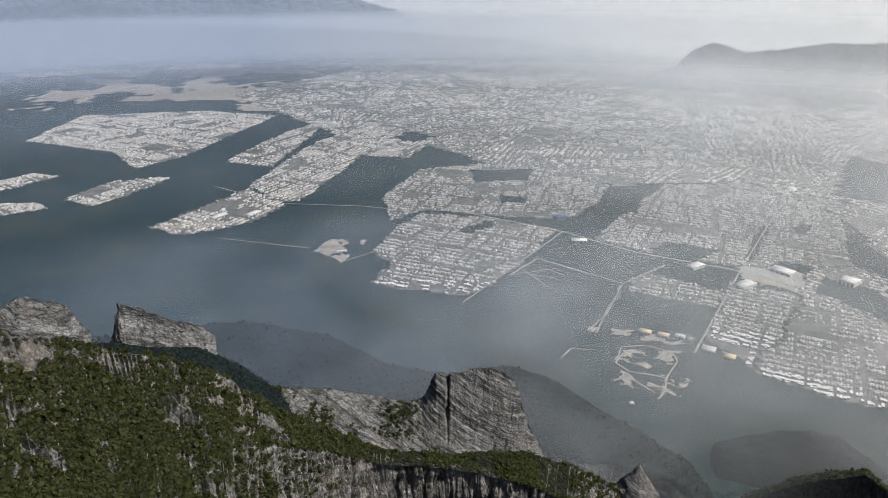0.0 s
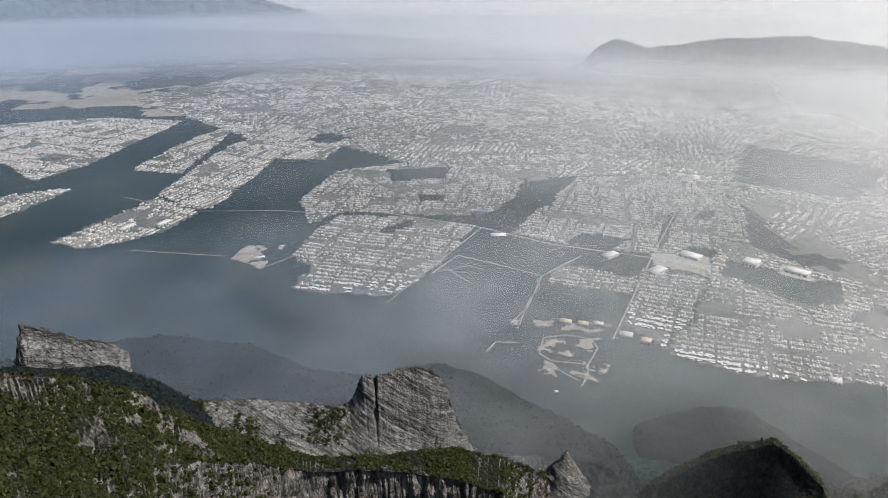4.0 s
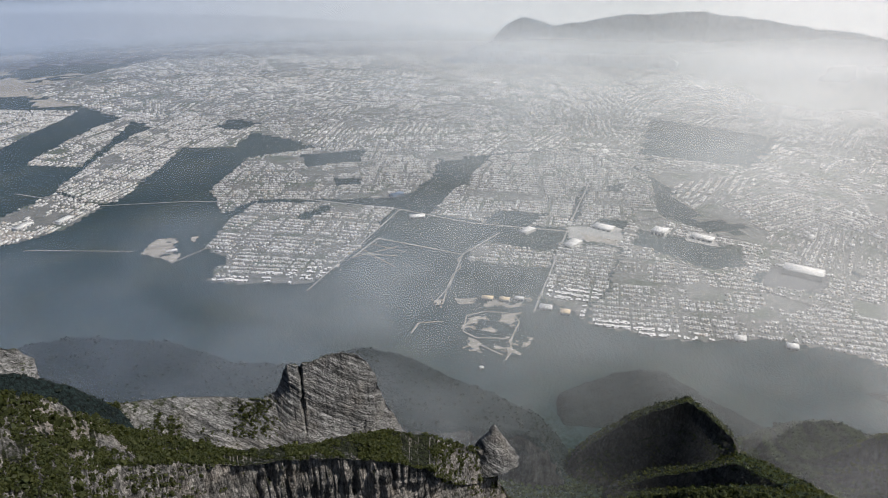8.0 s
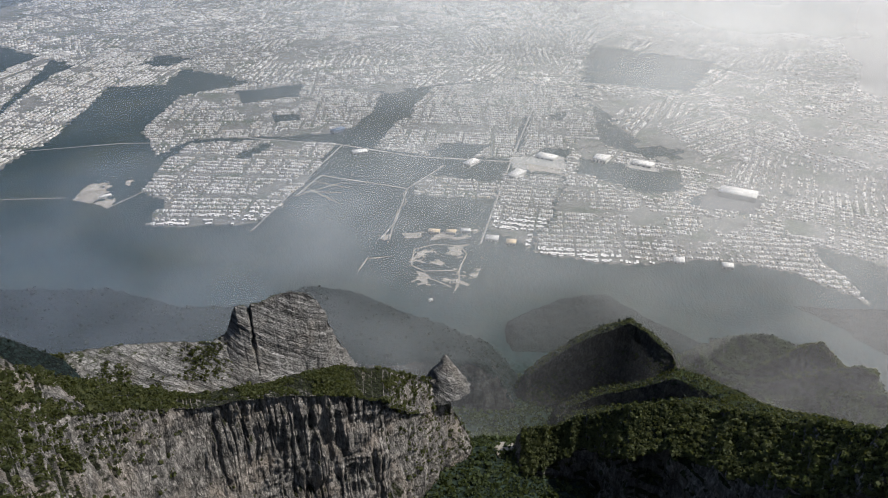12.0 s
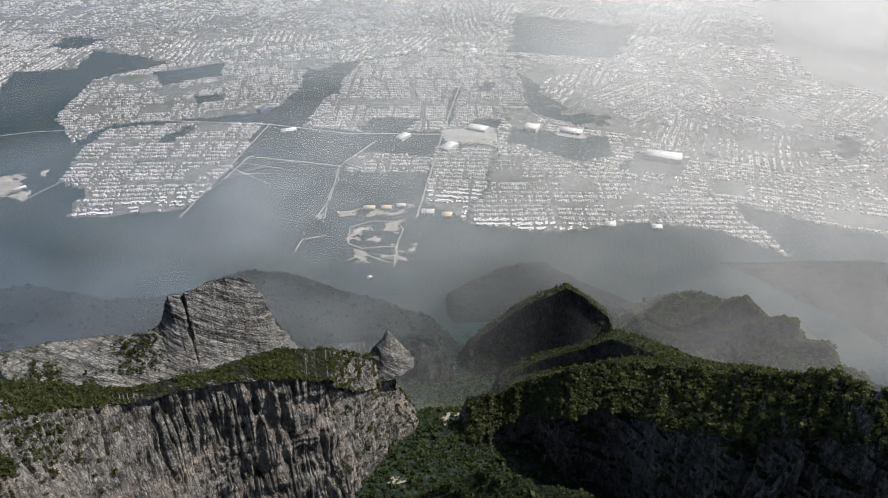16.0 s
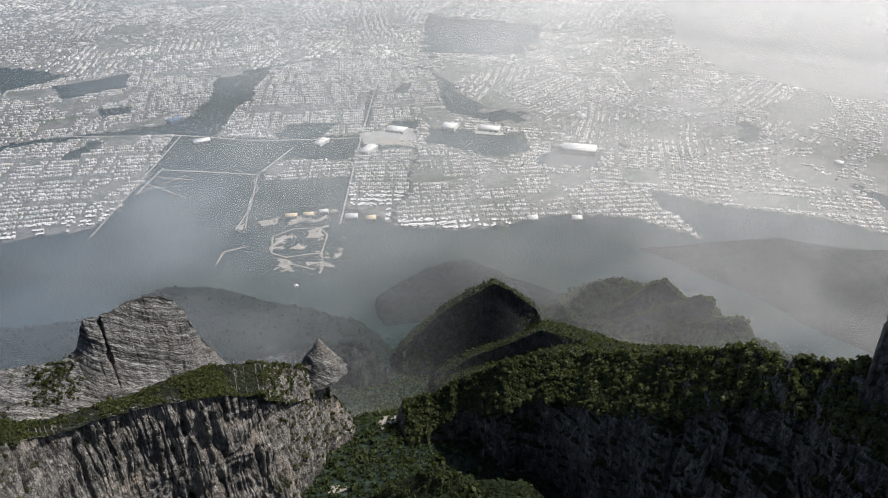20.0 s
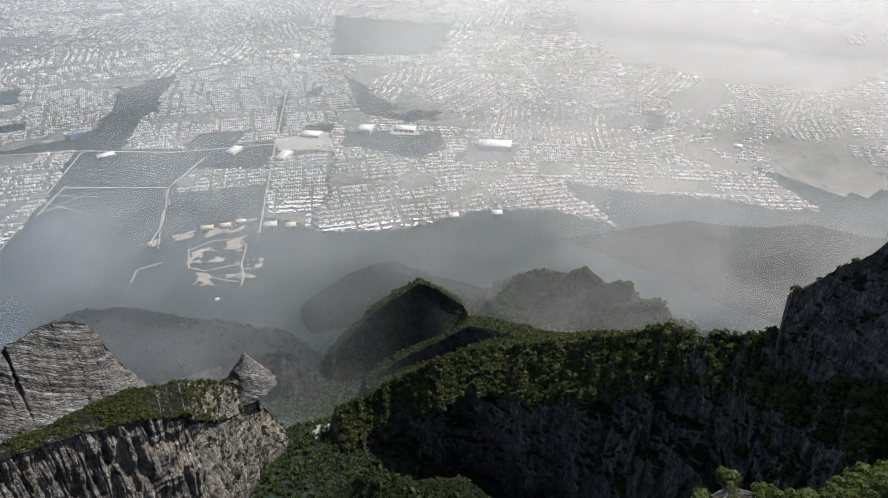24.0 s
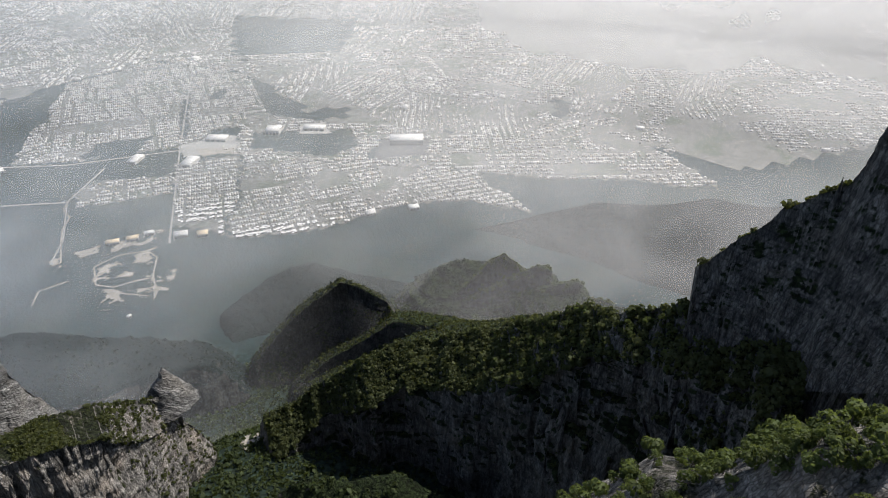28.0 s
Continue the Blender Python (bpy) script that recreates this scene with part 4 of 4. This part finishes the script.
def woods(name, on, count, size, leaves, label, up=0.45, seed=1, mask=0.0, keep=None, mat=None):
    p, nz, area = RIDGES[on]
    g = np.random.default_rng(seed)
    w = area * np.clip((nz - up) / 0.2, 0, 1) * np.clip((fbm(p * 0.045, 4, 0.6) - mask + 0.3) / 0.25, 0, 1)
    if keep is not None:
        w = w * keep(p)
    w = w.ravel() / w.sum()
    pick = g.choice(len(w), count, p=w)
    i, j = np.minimum(pick // p.shape[1], p.shape[0] - 2), np.minimum(pick % p.shape[1], p.shape[1] - 2)
    u, v = g.random((2, count, 1))
    q = (p[i, j] * (1 - u) + p[i + 1, j] * u) * (1 - v) + (p[i, j + 1] * (1 - u) + p[i + 1, j + 1] * u) * v
    v, f = clump_mesh_arrays(q, size * g.lognormal(0, 0.38, count), leaves, seed)
    return tagged(new(name, mesh_from(name, v, f, [mat or LEAVES])), label, "trees", kind="stuff")


def heading_of(p):
    return np.degrees(np.arctan2(p[..., 0], p[..., 1]))


woods("scrub_trees", "cliff_ridge", 19000, 0.7, 11, "dense dark green scrub trees on the ridge", 0.45, 2, 0.04, lambda p: heading_of(p) < 16)
woods("scrub_trees", "cliff_ridge", 3500, 1.0, 16, "trees clinging to the broken end of the cliff", 0.1, 22, -0.6, lambda p: heading_of(p) > 14)
woods("scrub_trees", "wooded_shelf", 9000, 1.0, 16, "broad green trees crowding the shelf", 0.45, 3, -0.3, mat=SHELFLEAVES)
woods("scrub_trees", "wooded_shelf", 6000, 0.8, 10, "low shrubs between the trees of the shelf", 0.3, 23, -0.5)
woods("scrub_trees", "pyramid_peak", 5000, 0.75, 8, "trees round the top of the peak", 0.5, 4, -0.3)
woods("scrub_trees", "middle_ledge", 5500, 0.75, 8, "trees on the middle ledge", 0.5, 14, -0.3)
woods("scrub_trees", "lower_ledge", 6500, 0.75, 8, "trees on the lower ledge", 0.5, 15, -0.3)
woods("scrub_trees", "wooded_knoll", 1500, 1.7, 44, "full green tree crowns on the knoll", 0.2, 5, -0.8, mat=VALLEYLEAVES)
woods("scrub_trees", "serrated_ridge", 9000, 0.8, 7, "trees along the rock layers", 0.5, 6, -0.2, mat=SCRUBLEAVES)
for on, n in (("pyramid_peak", 2600), ("middle_ledge", 2000), ("lower_ledge", 2000)):
    woods("scrub_trees", on, n, 1.0, 9, "shrubs rooted in the steep face", -0.1, 44, -0.5, mat=SCRUBLEAVES)
for on in ("uppermost", "upper", "middle", "lowest"):
    woods("scrub_trees", on, 1300, 1.3, 9, on + " rows of trees along the toothed ridge", 0.0, 41, -0.6)
woods("scrub_trees", "crag_ridge", 900, 0.7, 10, "few scrub trees in the cracks of the crag", 0.6, 8, 0.3)
woods("scrub_trees", "dark_cliff", 600, 1.1, 24, "shrubs along the top of the rock wall", 0.6, 9, -0.2)
woods("scrub_trees", "wooded_spur", 5000, 1.1, 8, "scrub over the rounded spur", 0.2, 19, -0.8, mat=SCRUBLEAVES)
woods("scrub_trees", "scrub_saddle", 5000, 0.8, 9, "low scrub on the slope below the crags", 0.2, 20, -0.6, mat=SCRUBLEAVES)
RIDGES["ground"] = (gp, np.ones(gp.shape[:2]), np.linalg.norm(np.cross(*[np.gradient(gp, axis=i) for i in (0, 1)]), axis=-1))
woods("valley_trees", "ground", 22000, 1.2, 9, "thick woods on the valley floor", 0.2, 10, -0.4,
      lambda p: (np.hypot(p[..., 0], p[..., 1]) > 260) & (np.hypot(p[..., 0], p[..., 1]) < 700) & (np.degrees(np.arctan2(p[..., 0], p[..., 1])) > 8) & (np.degrees(np.arctan2(p[..., 0], p[..., 1])) < 62), VALLEYLEAVES)

# ---- haze ----
def haze(radius, strength, full, patch, grain, lean, clear=(8.8, 6.0), thin=0.15, arc=None, height=600.0, slope=0.84, top=None):
    """One see-through sheet standing in for a layer of haze: it leaves the ground at a radius and rises outwards; it
    thins between two angles below the level of the eye.
    """
    if top is None:
        top = [EYE.z - math.tan(radians(d)) * (EYE.z + radius * slope) / (math.tan(radians(d)) + slope) for d in clear]
    a = np.radians(np.linspace(*((arc[0] - arc[1], arc[0] + arc[1]) if arc else (-75, 130)), 160))
    aa, zz = np.meshgrid(a, np.linspace(-10.0, height, 8), indexing="ij")
    r = np.minimum(radius + zz / slope, 4925.0)
    p = np.stack([np.sin(aa) * r, np.cos(aa) * r, zz], -1)
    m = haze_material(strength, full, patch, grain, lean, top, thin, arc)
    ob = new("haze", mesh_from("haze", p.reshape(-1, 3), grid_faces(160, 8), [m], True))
    return tagged(ob, "see-through sheet of bright haze over the plain, tinted whiter sunward", "haze", kind="stuff")


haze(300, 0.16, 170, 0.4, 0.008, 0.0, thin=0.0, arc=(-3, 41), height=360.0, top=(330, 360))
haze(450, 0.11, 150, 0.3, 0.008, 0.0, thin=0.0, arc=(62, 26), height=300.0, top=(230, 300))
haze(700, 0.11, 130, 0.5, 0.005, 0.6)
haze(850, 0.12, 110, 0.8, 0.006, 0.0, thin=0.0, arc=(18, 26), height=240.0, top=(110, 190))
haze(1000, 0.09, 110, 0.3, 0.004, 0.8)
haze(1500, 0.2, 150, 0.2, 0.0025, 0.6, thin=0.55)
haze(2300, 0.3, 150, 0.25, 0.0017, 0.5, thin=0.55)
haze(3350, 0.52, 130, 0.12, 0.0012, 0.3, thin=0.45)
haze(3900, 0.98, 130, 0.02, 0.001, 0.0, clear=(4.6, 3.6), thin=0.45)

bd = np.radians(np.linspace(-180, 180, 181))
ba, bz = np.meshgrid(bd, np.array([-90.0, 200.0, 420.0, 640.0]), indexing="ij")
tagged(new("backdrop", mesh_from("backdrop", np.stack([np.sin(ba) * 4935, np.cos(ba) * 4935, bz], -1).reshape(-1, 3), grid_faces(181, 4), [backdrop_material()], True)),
       "glowing backdrop of pale hazy air at the horizon", "sky", kind="structure")

# ---- quarry, dirt tracks, fields and bare plots ----
floor_patch("bare_plot", [(-285, 1422), (-253, 1499), (-174, 1489), (-215, 1366)], 5.0, 1.1, DIRTM, "pale cleared plot at the edge of the scrub", spots=(-0.12, 0.03))
floor_patch("bare_plot", [(640, 1300), (700, 1250), (690, 1215), (625, 1262)], 6.0, 1.6, DIRTM, "pale yard beside a long roof")
floor_patch("quarry_floor", [(285, 1015), (380, 1000), (405, 955), (345, 870), (300, 845), (255, 900), (268, 965)], 3.0, 1.2, DIRTM, "pale scraped earth of a quarry", spots=(0.16, 0.05))
floor_patch("quarry_floor", [(230, 1090), (300, 1075), (440, 1050), (425, 1015), (330, 1030), (240, 1060)], 3.0, 1.2, DIRTM, "pale scraped earth beside the sheds", spots=(0.14, 0.05))
floor_patch("bare_plot", [(-700, 1560), (-600, 1640), (-520, 1590), (-600, 1522)], 6.0, 1.4, DIRTM, "cleared building pad of a new estate", spots=(-0.2, 0.02))
floor_patch("dry_field", [(-2600, 2900), (-1500, 2950), (-700, 2950), (-300, 4400), (-2200, 4300)], 30.0, 0.5, DIRTM, "dry pale fields far out on the plain", spots=(0.02, 0.004))
floor_patch("gravel_clearing", [(176, 366), (190, 372), (196, 392), (183, 396)], 1.5, 0.8, DIRTM, "pale gravel clearing among the valley trees", spots=(-0.25, 0.1))
floor_patch("gravel_clearing", [(100, 312), (122, 302), (128, 306), (108, 318)], 1.5, 0.8, DIRTM, "pale gravel bed on the valley floor", spots=(-0.25, 0.1))
for pts in ([(295, 1015), (335, 1020), (375, 1000), (375, 970), (345, 925), (330, 885), (315, 865)], [(295, 1015), (275, 965), (290, 940), (325, 930), (345, 920)],
            [(260, 915), (285, 925), (315, 880)], [(190, 980), (210, 1010), (250, 1005)], [(380, 1285), (340, 1240), (335, 1200), (310, 1170), (285, 1115), (265, 1065), (250, 1065)],
            [(133, 1298), (236, 1334)], [(157, 1340), (210, 1236)], [(145, 1318), (225, 1285)], [(180, 1360), (245, 1300)], [(-520, 1500), (-300, 1440)], [(-215, 1366), (-110, 1460)]):
    strip("dirt_track", pts, 2.6, DIRTM, "pale dirt track through the scrub")


ASPHALT, _, _ = simple_material("asphalt", (0.035, 0.036, 0.038), (0.06, 0.061, 0.062), 0.05)
floor_patch("car_park", [(860, 990), (940, 1060), (1005, 985), (950, 930)], 5.0, 1.2, ASPHALT, "dark asphalt car park before a large store")
GREYYARD, _, _ = simple_material("concrete_yard", (0.16, 0.158, 0.15), (0.26, 0.255, 0.24), 0.04)
floor_patch("concrete_yard", [(625, 1345), (740, 1310), (710, 1245), (595, 1285)], 5.0, 1.2, GREYYARD, "pale concrete yard beside shopping halls")
floor_patch("concrete_yard", [(865, 1260), (925, 1230), (890, 1165), (835, 1210)], 5.0, 1.2, GREYYARD, "pale concrete yard beside shopping halls")

# ---- large buildings ----
def box_mesh(name, sx, sy, z0, z1, mat, bevel=0.0):
    bm = bmesh.new()
    bmesh.ops.create_cube(bm, size=1.0)
    for v in bm.verts:
        v.co = Vector((v.co.x * sx, v.co.y * sy, z0 + (v.co.z + 0.5) * (z1 - z0)))
    if bevel:
        bmesh.ops.bevel(bm, geom=bm.edges[:], offset=bevel, segments=1, affect="EDGES")
    me = bpy.data.meshes.new(name)
    bm.to_mesh(me)
    bm.free()
    me.materials.append(mat)
    return me


def gable_mesh(name, sx, sy, z, rise, mat, over=0.6):
    """A low double-pitched sheet roof with some thickness."""
    x, y = sx / 2 + over, sy / 2 + over
    v = [(-x, -y, z), (x, -y, z), (x, 0, z + rise), (-x, 0, z + rise), (x, y, z), (-x, y, z)]
    v += [(a, b, c - 0.35) for a, b, c in v]
    f = [(0, 1, 2, 3), (3, 2, 4, 5), (7, 6, 9, 8), (8, 9, 11, 10), (0, 6, 7, 1), (5, 4, 10, 11)]
    f += [(1, 7, 8, 2), (2, 8, 10, 4), (3, 9, 6, 0), (5, 11, 9, 3)]
    return mesh_from(name, v, f, [mat])


WALLM, _, _ = simple_material("plastered_wall", (0.3, 0.29, 0.27), (0.5, 0.48, 0.45), 0.1)
DARKWALL, _, _ = simple_material("dark_cladding", (0.05, 0.055, 0.06), (0.11, 0.115, 0.12), 0.1, 0.6)


def warehouse(x, y, turn, sx, sy, h, roof, label, wall=WALLM, bays=4):
    root = new("warehouse")
    root.matrix_world = pose(x, y, float(ground_z(np.array(x * 1.0), np.array(y * 1.0))) + 0.6, rz=turn)
    part("walls", box_mesh("walls", sx, sy, 0, h, wall), root)
    part("roof", gable_mesh("roof", sx, sy, h + 0.3, h * 0.14, roof), root)
    for i in range(bays):
        d = part("roller_door", box_mesh("roller_door", sx / bays * 0.5, 0.3, 0, h * 0.6, DARKWALL), root)
        d.location = ((i + 0.5) * sx / bays - sx / 2, -sy / 2 - 0.05, 0)
    return tagged(root, label, "warehouse", "large sheds in the town")


warehouse(347, 1062, -28, 20, 11, 5, TANROOF, "long shed with a tan sheet roof beside the quarry")
warehouse(375, 1050, -28, 18, 11, 5, TANROOF, "long shed with a tan sheet roof beside the quarry")
warehouse(402, 1046, -28, 16, 9, 5, ROOFM, "shed with a pale sheet roof beside the quarry", bays=3)
warehouse(436, 1004, -30, 22, 15, 5, ROOFM, "pale-roofed shed at the edge of the town")
warehouse(462, 980, -30, 17, 14, 5, TANROOF, "tan-roofed shed at the edge of the town", bays=3)
warehouse(702, 830, -32, 17, 15, 4.5, ROOFM, "bright flat shed where the houses end", bays=3)
warehouse(768, 789, -32, 17, 14, 4.5, ROOFM, "bright flat shed where the houses end", bays=3)
warehouse(965, 1008, -46, 70, 34, 12, ROOFM, "very large store with a white roof and dark walls", DARKWALL, 8)
warehouse(594, 1250, -58, 22, 42, 6, ROOFM, "long white-roofed hall beside the main road")
warehouse(526, 1340, -58, 18, 36, 6, ROOFM, "long white-roofed hall beside the main road")
warehouse(308, 1484, -5, 34, 18, 5, ROOFM, "pale low hall standing alone in a dark lot")
warehouse(288, 1634, 25, 34, 16, 9, BLUEROOF, "dark blue glazed hall at the road junction", BLUEROOF)
warehouse(697, 1316, -50, 44, 26, 6, ROOFM, "grey-roofed shopping hall with pale walls")
warehouse(805, 1262, -50, 30, 30, 9, ROOFM, "white shopping hall with a stepped front")
warehouse(877, 1210, -50, 46, 22, 6, ROOFM, "grey-roofed shopping hall with pale walls")
warehouse(-590, 2840, 40, 40, 14, 6, ROOFM, "bright long shed far out on the plain")
warehouse(-500, 2900, 40, 60, 14, 6, ROOFM, "bright long shed far out on the plain")
warehouse(-560, 1640, 58, 44, 18, 5, ROOFM, "pale block of a new estate on a raised pad")
warehouse(-480, 1660, 58, 40, 18, 5, ROOFM, "pale block of a new estate on a raised pad")
warehouse(-225, 1420, 20, 22, 8, 3, ROOFM, "small pale shed on a cleared plot", bays=2)
warehouse(271, 849, 10, 5, 4, 2.5, ROOFM, "small white hut alone in the woods", bays=1)

# ---- nearest houses ----
PARAPET, _, _ = simple_material("roof_screed", (0.45, 0.44, 0.42), (0.72, 0.7, 0.67), 0.5)
GLASSD, _, _ = simple_material("dark_window", (0.03, 0.035, 0.04), (0.06, 0.065, 0.07), 1.0, 0.3)
KINDS = []
for sx, sy, sz in ((4.0, 5.6, 2.7), (4.4, 5.2, 2.9), (3.7, 6.0, 1.7), (4.2, 5.5, 3.6)):
    house = new("house")
    part("walls", box_mesh("walls", sx, sy, 0, sz, HOUSE_ONE, 0.05), house)
    part("roof", box_mesh("roof", sx + 0.15, sy * 0.98 + 0.15, sz - 0.02, sz + 0.22, PARAPET), house)
    t = part("water_tank", box_mesh("water_tank", 0.6, 0.6, sz + 0.2, sz + 1.0, DARKWALL, 0.12), house, "dark water tank on the roof")
    t.location = (sx * 0.22, sy * 0.25, 0)
    for side in (-1, 1):
        for k in (-0.25, 0.25):
            w = part("window", box_mesh("window", 0.9, 0.12, sz * 0.55, sz * 0.85, GLASSD), house)
            w.location = (k * sx, side * sy / 2, 0)
    tagged(house, "pale flat-roofed concrete house in a row", "house", "houses at the edge of town")
    KINDS.append(house)
used = set()
for i, (x, y, th, sx, sy, sz) in enumerate(np.concatenate(SINGLES)):
    k = i % 4 if i % 7 else (i // 7) % 4
    m = Matrix.Translation((x, y, 0.9)) @ Matrix.Rotation(th, 4, "Z")
    if k not in used:
        used.add(k)
        KINDS[k].matrix_world = m
    else:
        copy_thing(KINDS[k], m)


# ---- trees near the camera, each with its trunk and crown ----
def near_tree(height, spread, leaves, seed):
    g = np.random.default_rng(seed)
    tree = new("tree")
    bm = bmesh.new()
    rings = []
    lean = g.uniform(-0.12, 0.12, 2)
    for k in range(6):
        u = k / 5
        r = 0.05 * height * (1 - 0.8 * u)
        rings.append([bm.verts.new((lean[0] * height * u * u + r * math.cos(a), lean[1] * height * u * u + r * math.sin(a), height * 0.8 * u - 0.5)) for a in np.linspace(0, 2 * math.pi, 6, endpoint=False)])
        if k:
            for j in range(6):
                bm.faces.new((rings[k - 1][j], rings[k - 1][(j + 1) % 6], rings[k][(j + 1) % 6], rings[k][j]))
    tops = []
    for k in range(6):
        a, u = g.uniform(0, 6.28), g.uniform(0.3, 0.7)
        base = Vector((lean[0] * height * u * u, lean[1] * height * u * u, height * 0.8 * u - 0.5))
        tip = base + Vector((math.cos(a) * spread * g.uniform(0.5, 0.8), math.sin(a) * spread * g.uniform(0.5, 0.8), height * g.uniform(0.15, 0.4)))
        tops.append(np.array(tip))
        side = Vector((-math.sin(a), math.cos(a), 0)) * 0.02 * height
        q = [bm.verts.new(c) for c in (base + side, base - side, base + Vector((0, 0, 0.03 * height)), tip)]
        for f in ((0, 1, 3), (1, 2, 3), (2, 0, 3)):
            bm.faces.new([q[n] for n in f])
    me = bpy.data.meshes.new("trunk")
    bm.to_mesh(me)
    bm.free()
    me.materials.append(BARK)
    part("trunk", me, tree)
    tops.append(np.array((lean[0] * height, lean[1] * height, height * 0.8)))
    v, f = clump_mesh_arrays(np.array(tops), spread * g.uniform(0.4, 0.65, len(tops)), leaves, seed)
    part("crown", mesh_from("crown", v, f, [NEARLEAVES]), tree)
    return tagged(tree, "bright green broad-leaved tree on the rocks", "tree", "trees near the ridge top")


MODELS = [near_tree(h, w, 60, 50 + i) for i, (h, w) in enumerate(((3.2, 1.8), (2.6, 1.9), (3.8, 1.7), (2.2, 1.4), (3.0, 2.2)))]


def plant(on, count, up, seed, keep, scale=1.0):
    p, nz, area = RIDGES[on]
    g = np.random.default_rng(seed)
    w = (area * (nz > up) * keep(p)).ravel()
    for n in g.choice(len(w), count, p=w / w.sum(), replace=False):
        s = scale * g.uniform(0.7, 1.2)
        m = Matrix.Translation(Vector(p.reshape(-1, 3)[n]) - Vector((0, 0, 0.2))) @ Matrix.Rotation(g.uniform(0, 6.28), 4, "Z")
        t = copy_thing(MODELS[g.integers(5)], m)
        t.scale = (s, s, s)


def azimuth(p):
    return np.degrees(np.arctan2(p[..., 0], p[..., 1]))


plant("near_outcrop", 150, 0.45, 31, lambda p: (azimuth(p) > 57) & (azimuth(p) < 92) & (np.hypot(p[..., 0], p[..., 1]) < 150), 1.5)
plant("wooded_shelf", 90, 0.6, 32, lambda p: (azimuth(p) > 52) & (azimuth(p) < 72) & (np.hypot(p[..., 0], p[..., 1]) < 370) & (p[..., 2] > 290), 1.0)
for i, model in enumerate(MODELS):
    q = RIDGES["near_outcrop"][0]
    model.matrix_world = Matrix.Translation(Vector(q[260 + 12 * i, 118]) - Vector((0, 0, 0.2)))


# ---- standing rocks ----
def rock(name, foot, height, radius, lean, mat, label, seed):
    """A tapering crag of limestone, broken by noise."""
    u, a = np.meshgrid(np.linspace(0, 1, 40), np.linspace(0, 2 * math.pi, 57), indexing="ij")
    r = radius * (1 - u) ** 1.1 + 0.02
    q = np.stack([np.cos(a) * r + lean[0] * u * height, np.sin(a) * r * 0.7 + lean[1] * u * height, u * height], -1)
    k = fbm(q * np.array([0.25, 0.25, 0.12]) + seed, 4, 0.6, True)
    q[..., :2] += (np.stack([np.cos(a), np.sin(a)], -1) * (k * radius * 0.14)[..., None]) * (1 - u[..., None] * 0.6)
    q[:, -1] = q[:, 0]
    me = mesh_from(name, (q + np.array(foot)).reshape(-1, 3), grid_faces(40, 57), [mat])
    return tagged(new(name, me), label, "rock")


rock("rock_spire", (131, 385, 248), 33, 21, (0.08, 0.0), CRAGSTONE, "small limestone spire at the end of the cliff ridge", 3.0)
rock("rock_pillar", (273, 52, 470), 15, 2.6, (0.02, 0.0), WOODED, "dark rock pillar on the crest of the rock wall", 8.0)
rock("rock_pillar", (273.5, 50, 472), 10, 2.2, (0.05, 0.0), WOODED, "dark rock pillar on the crest of the rock wall", 12.0)
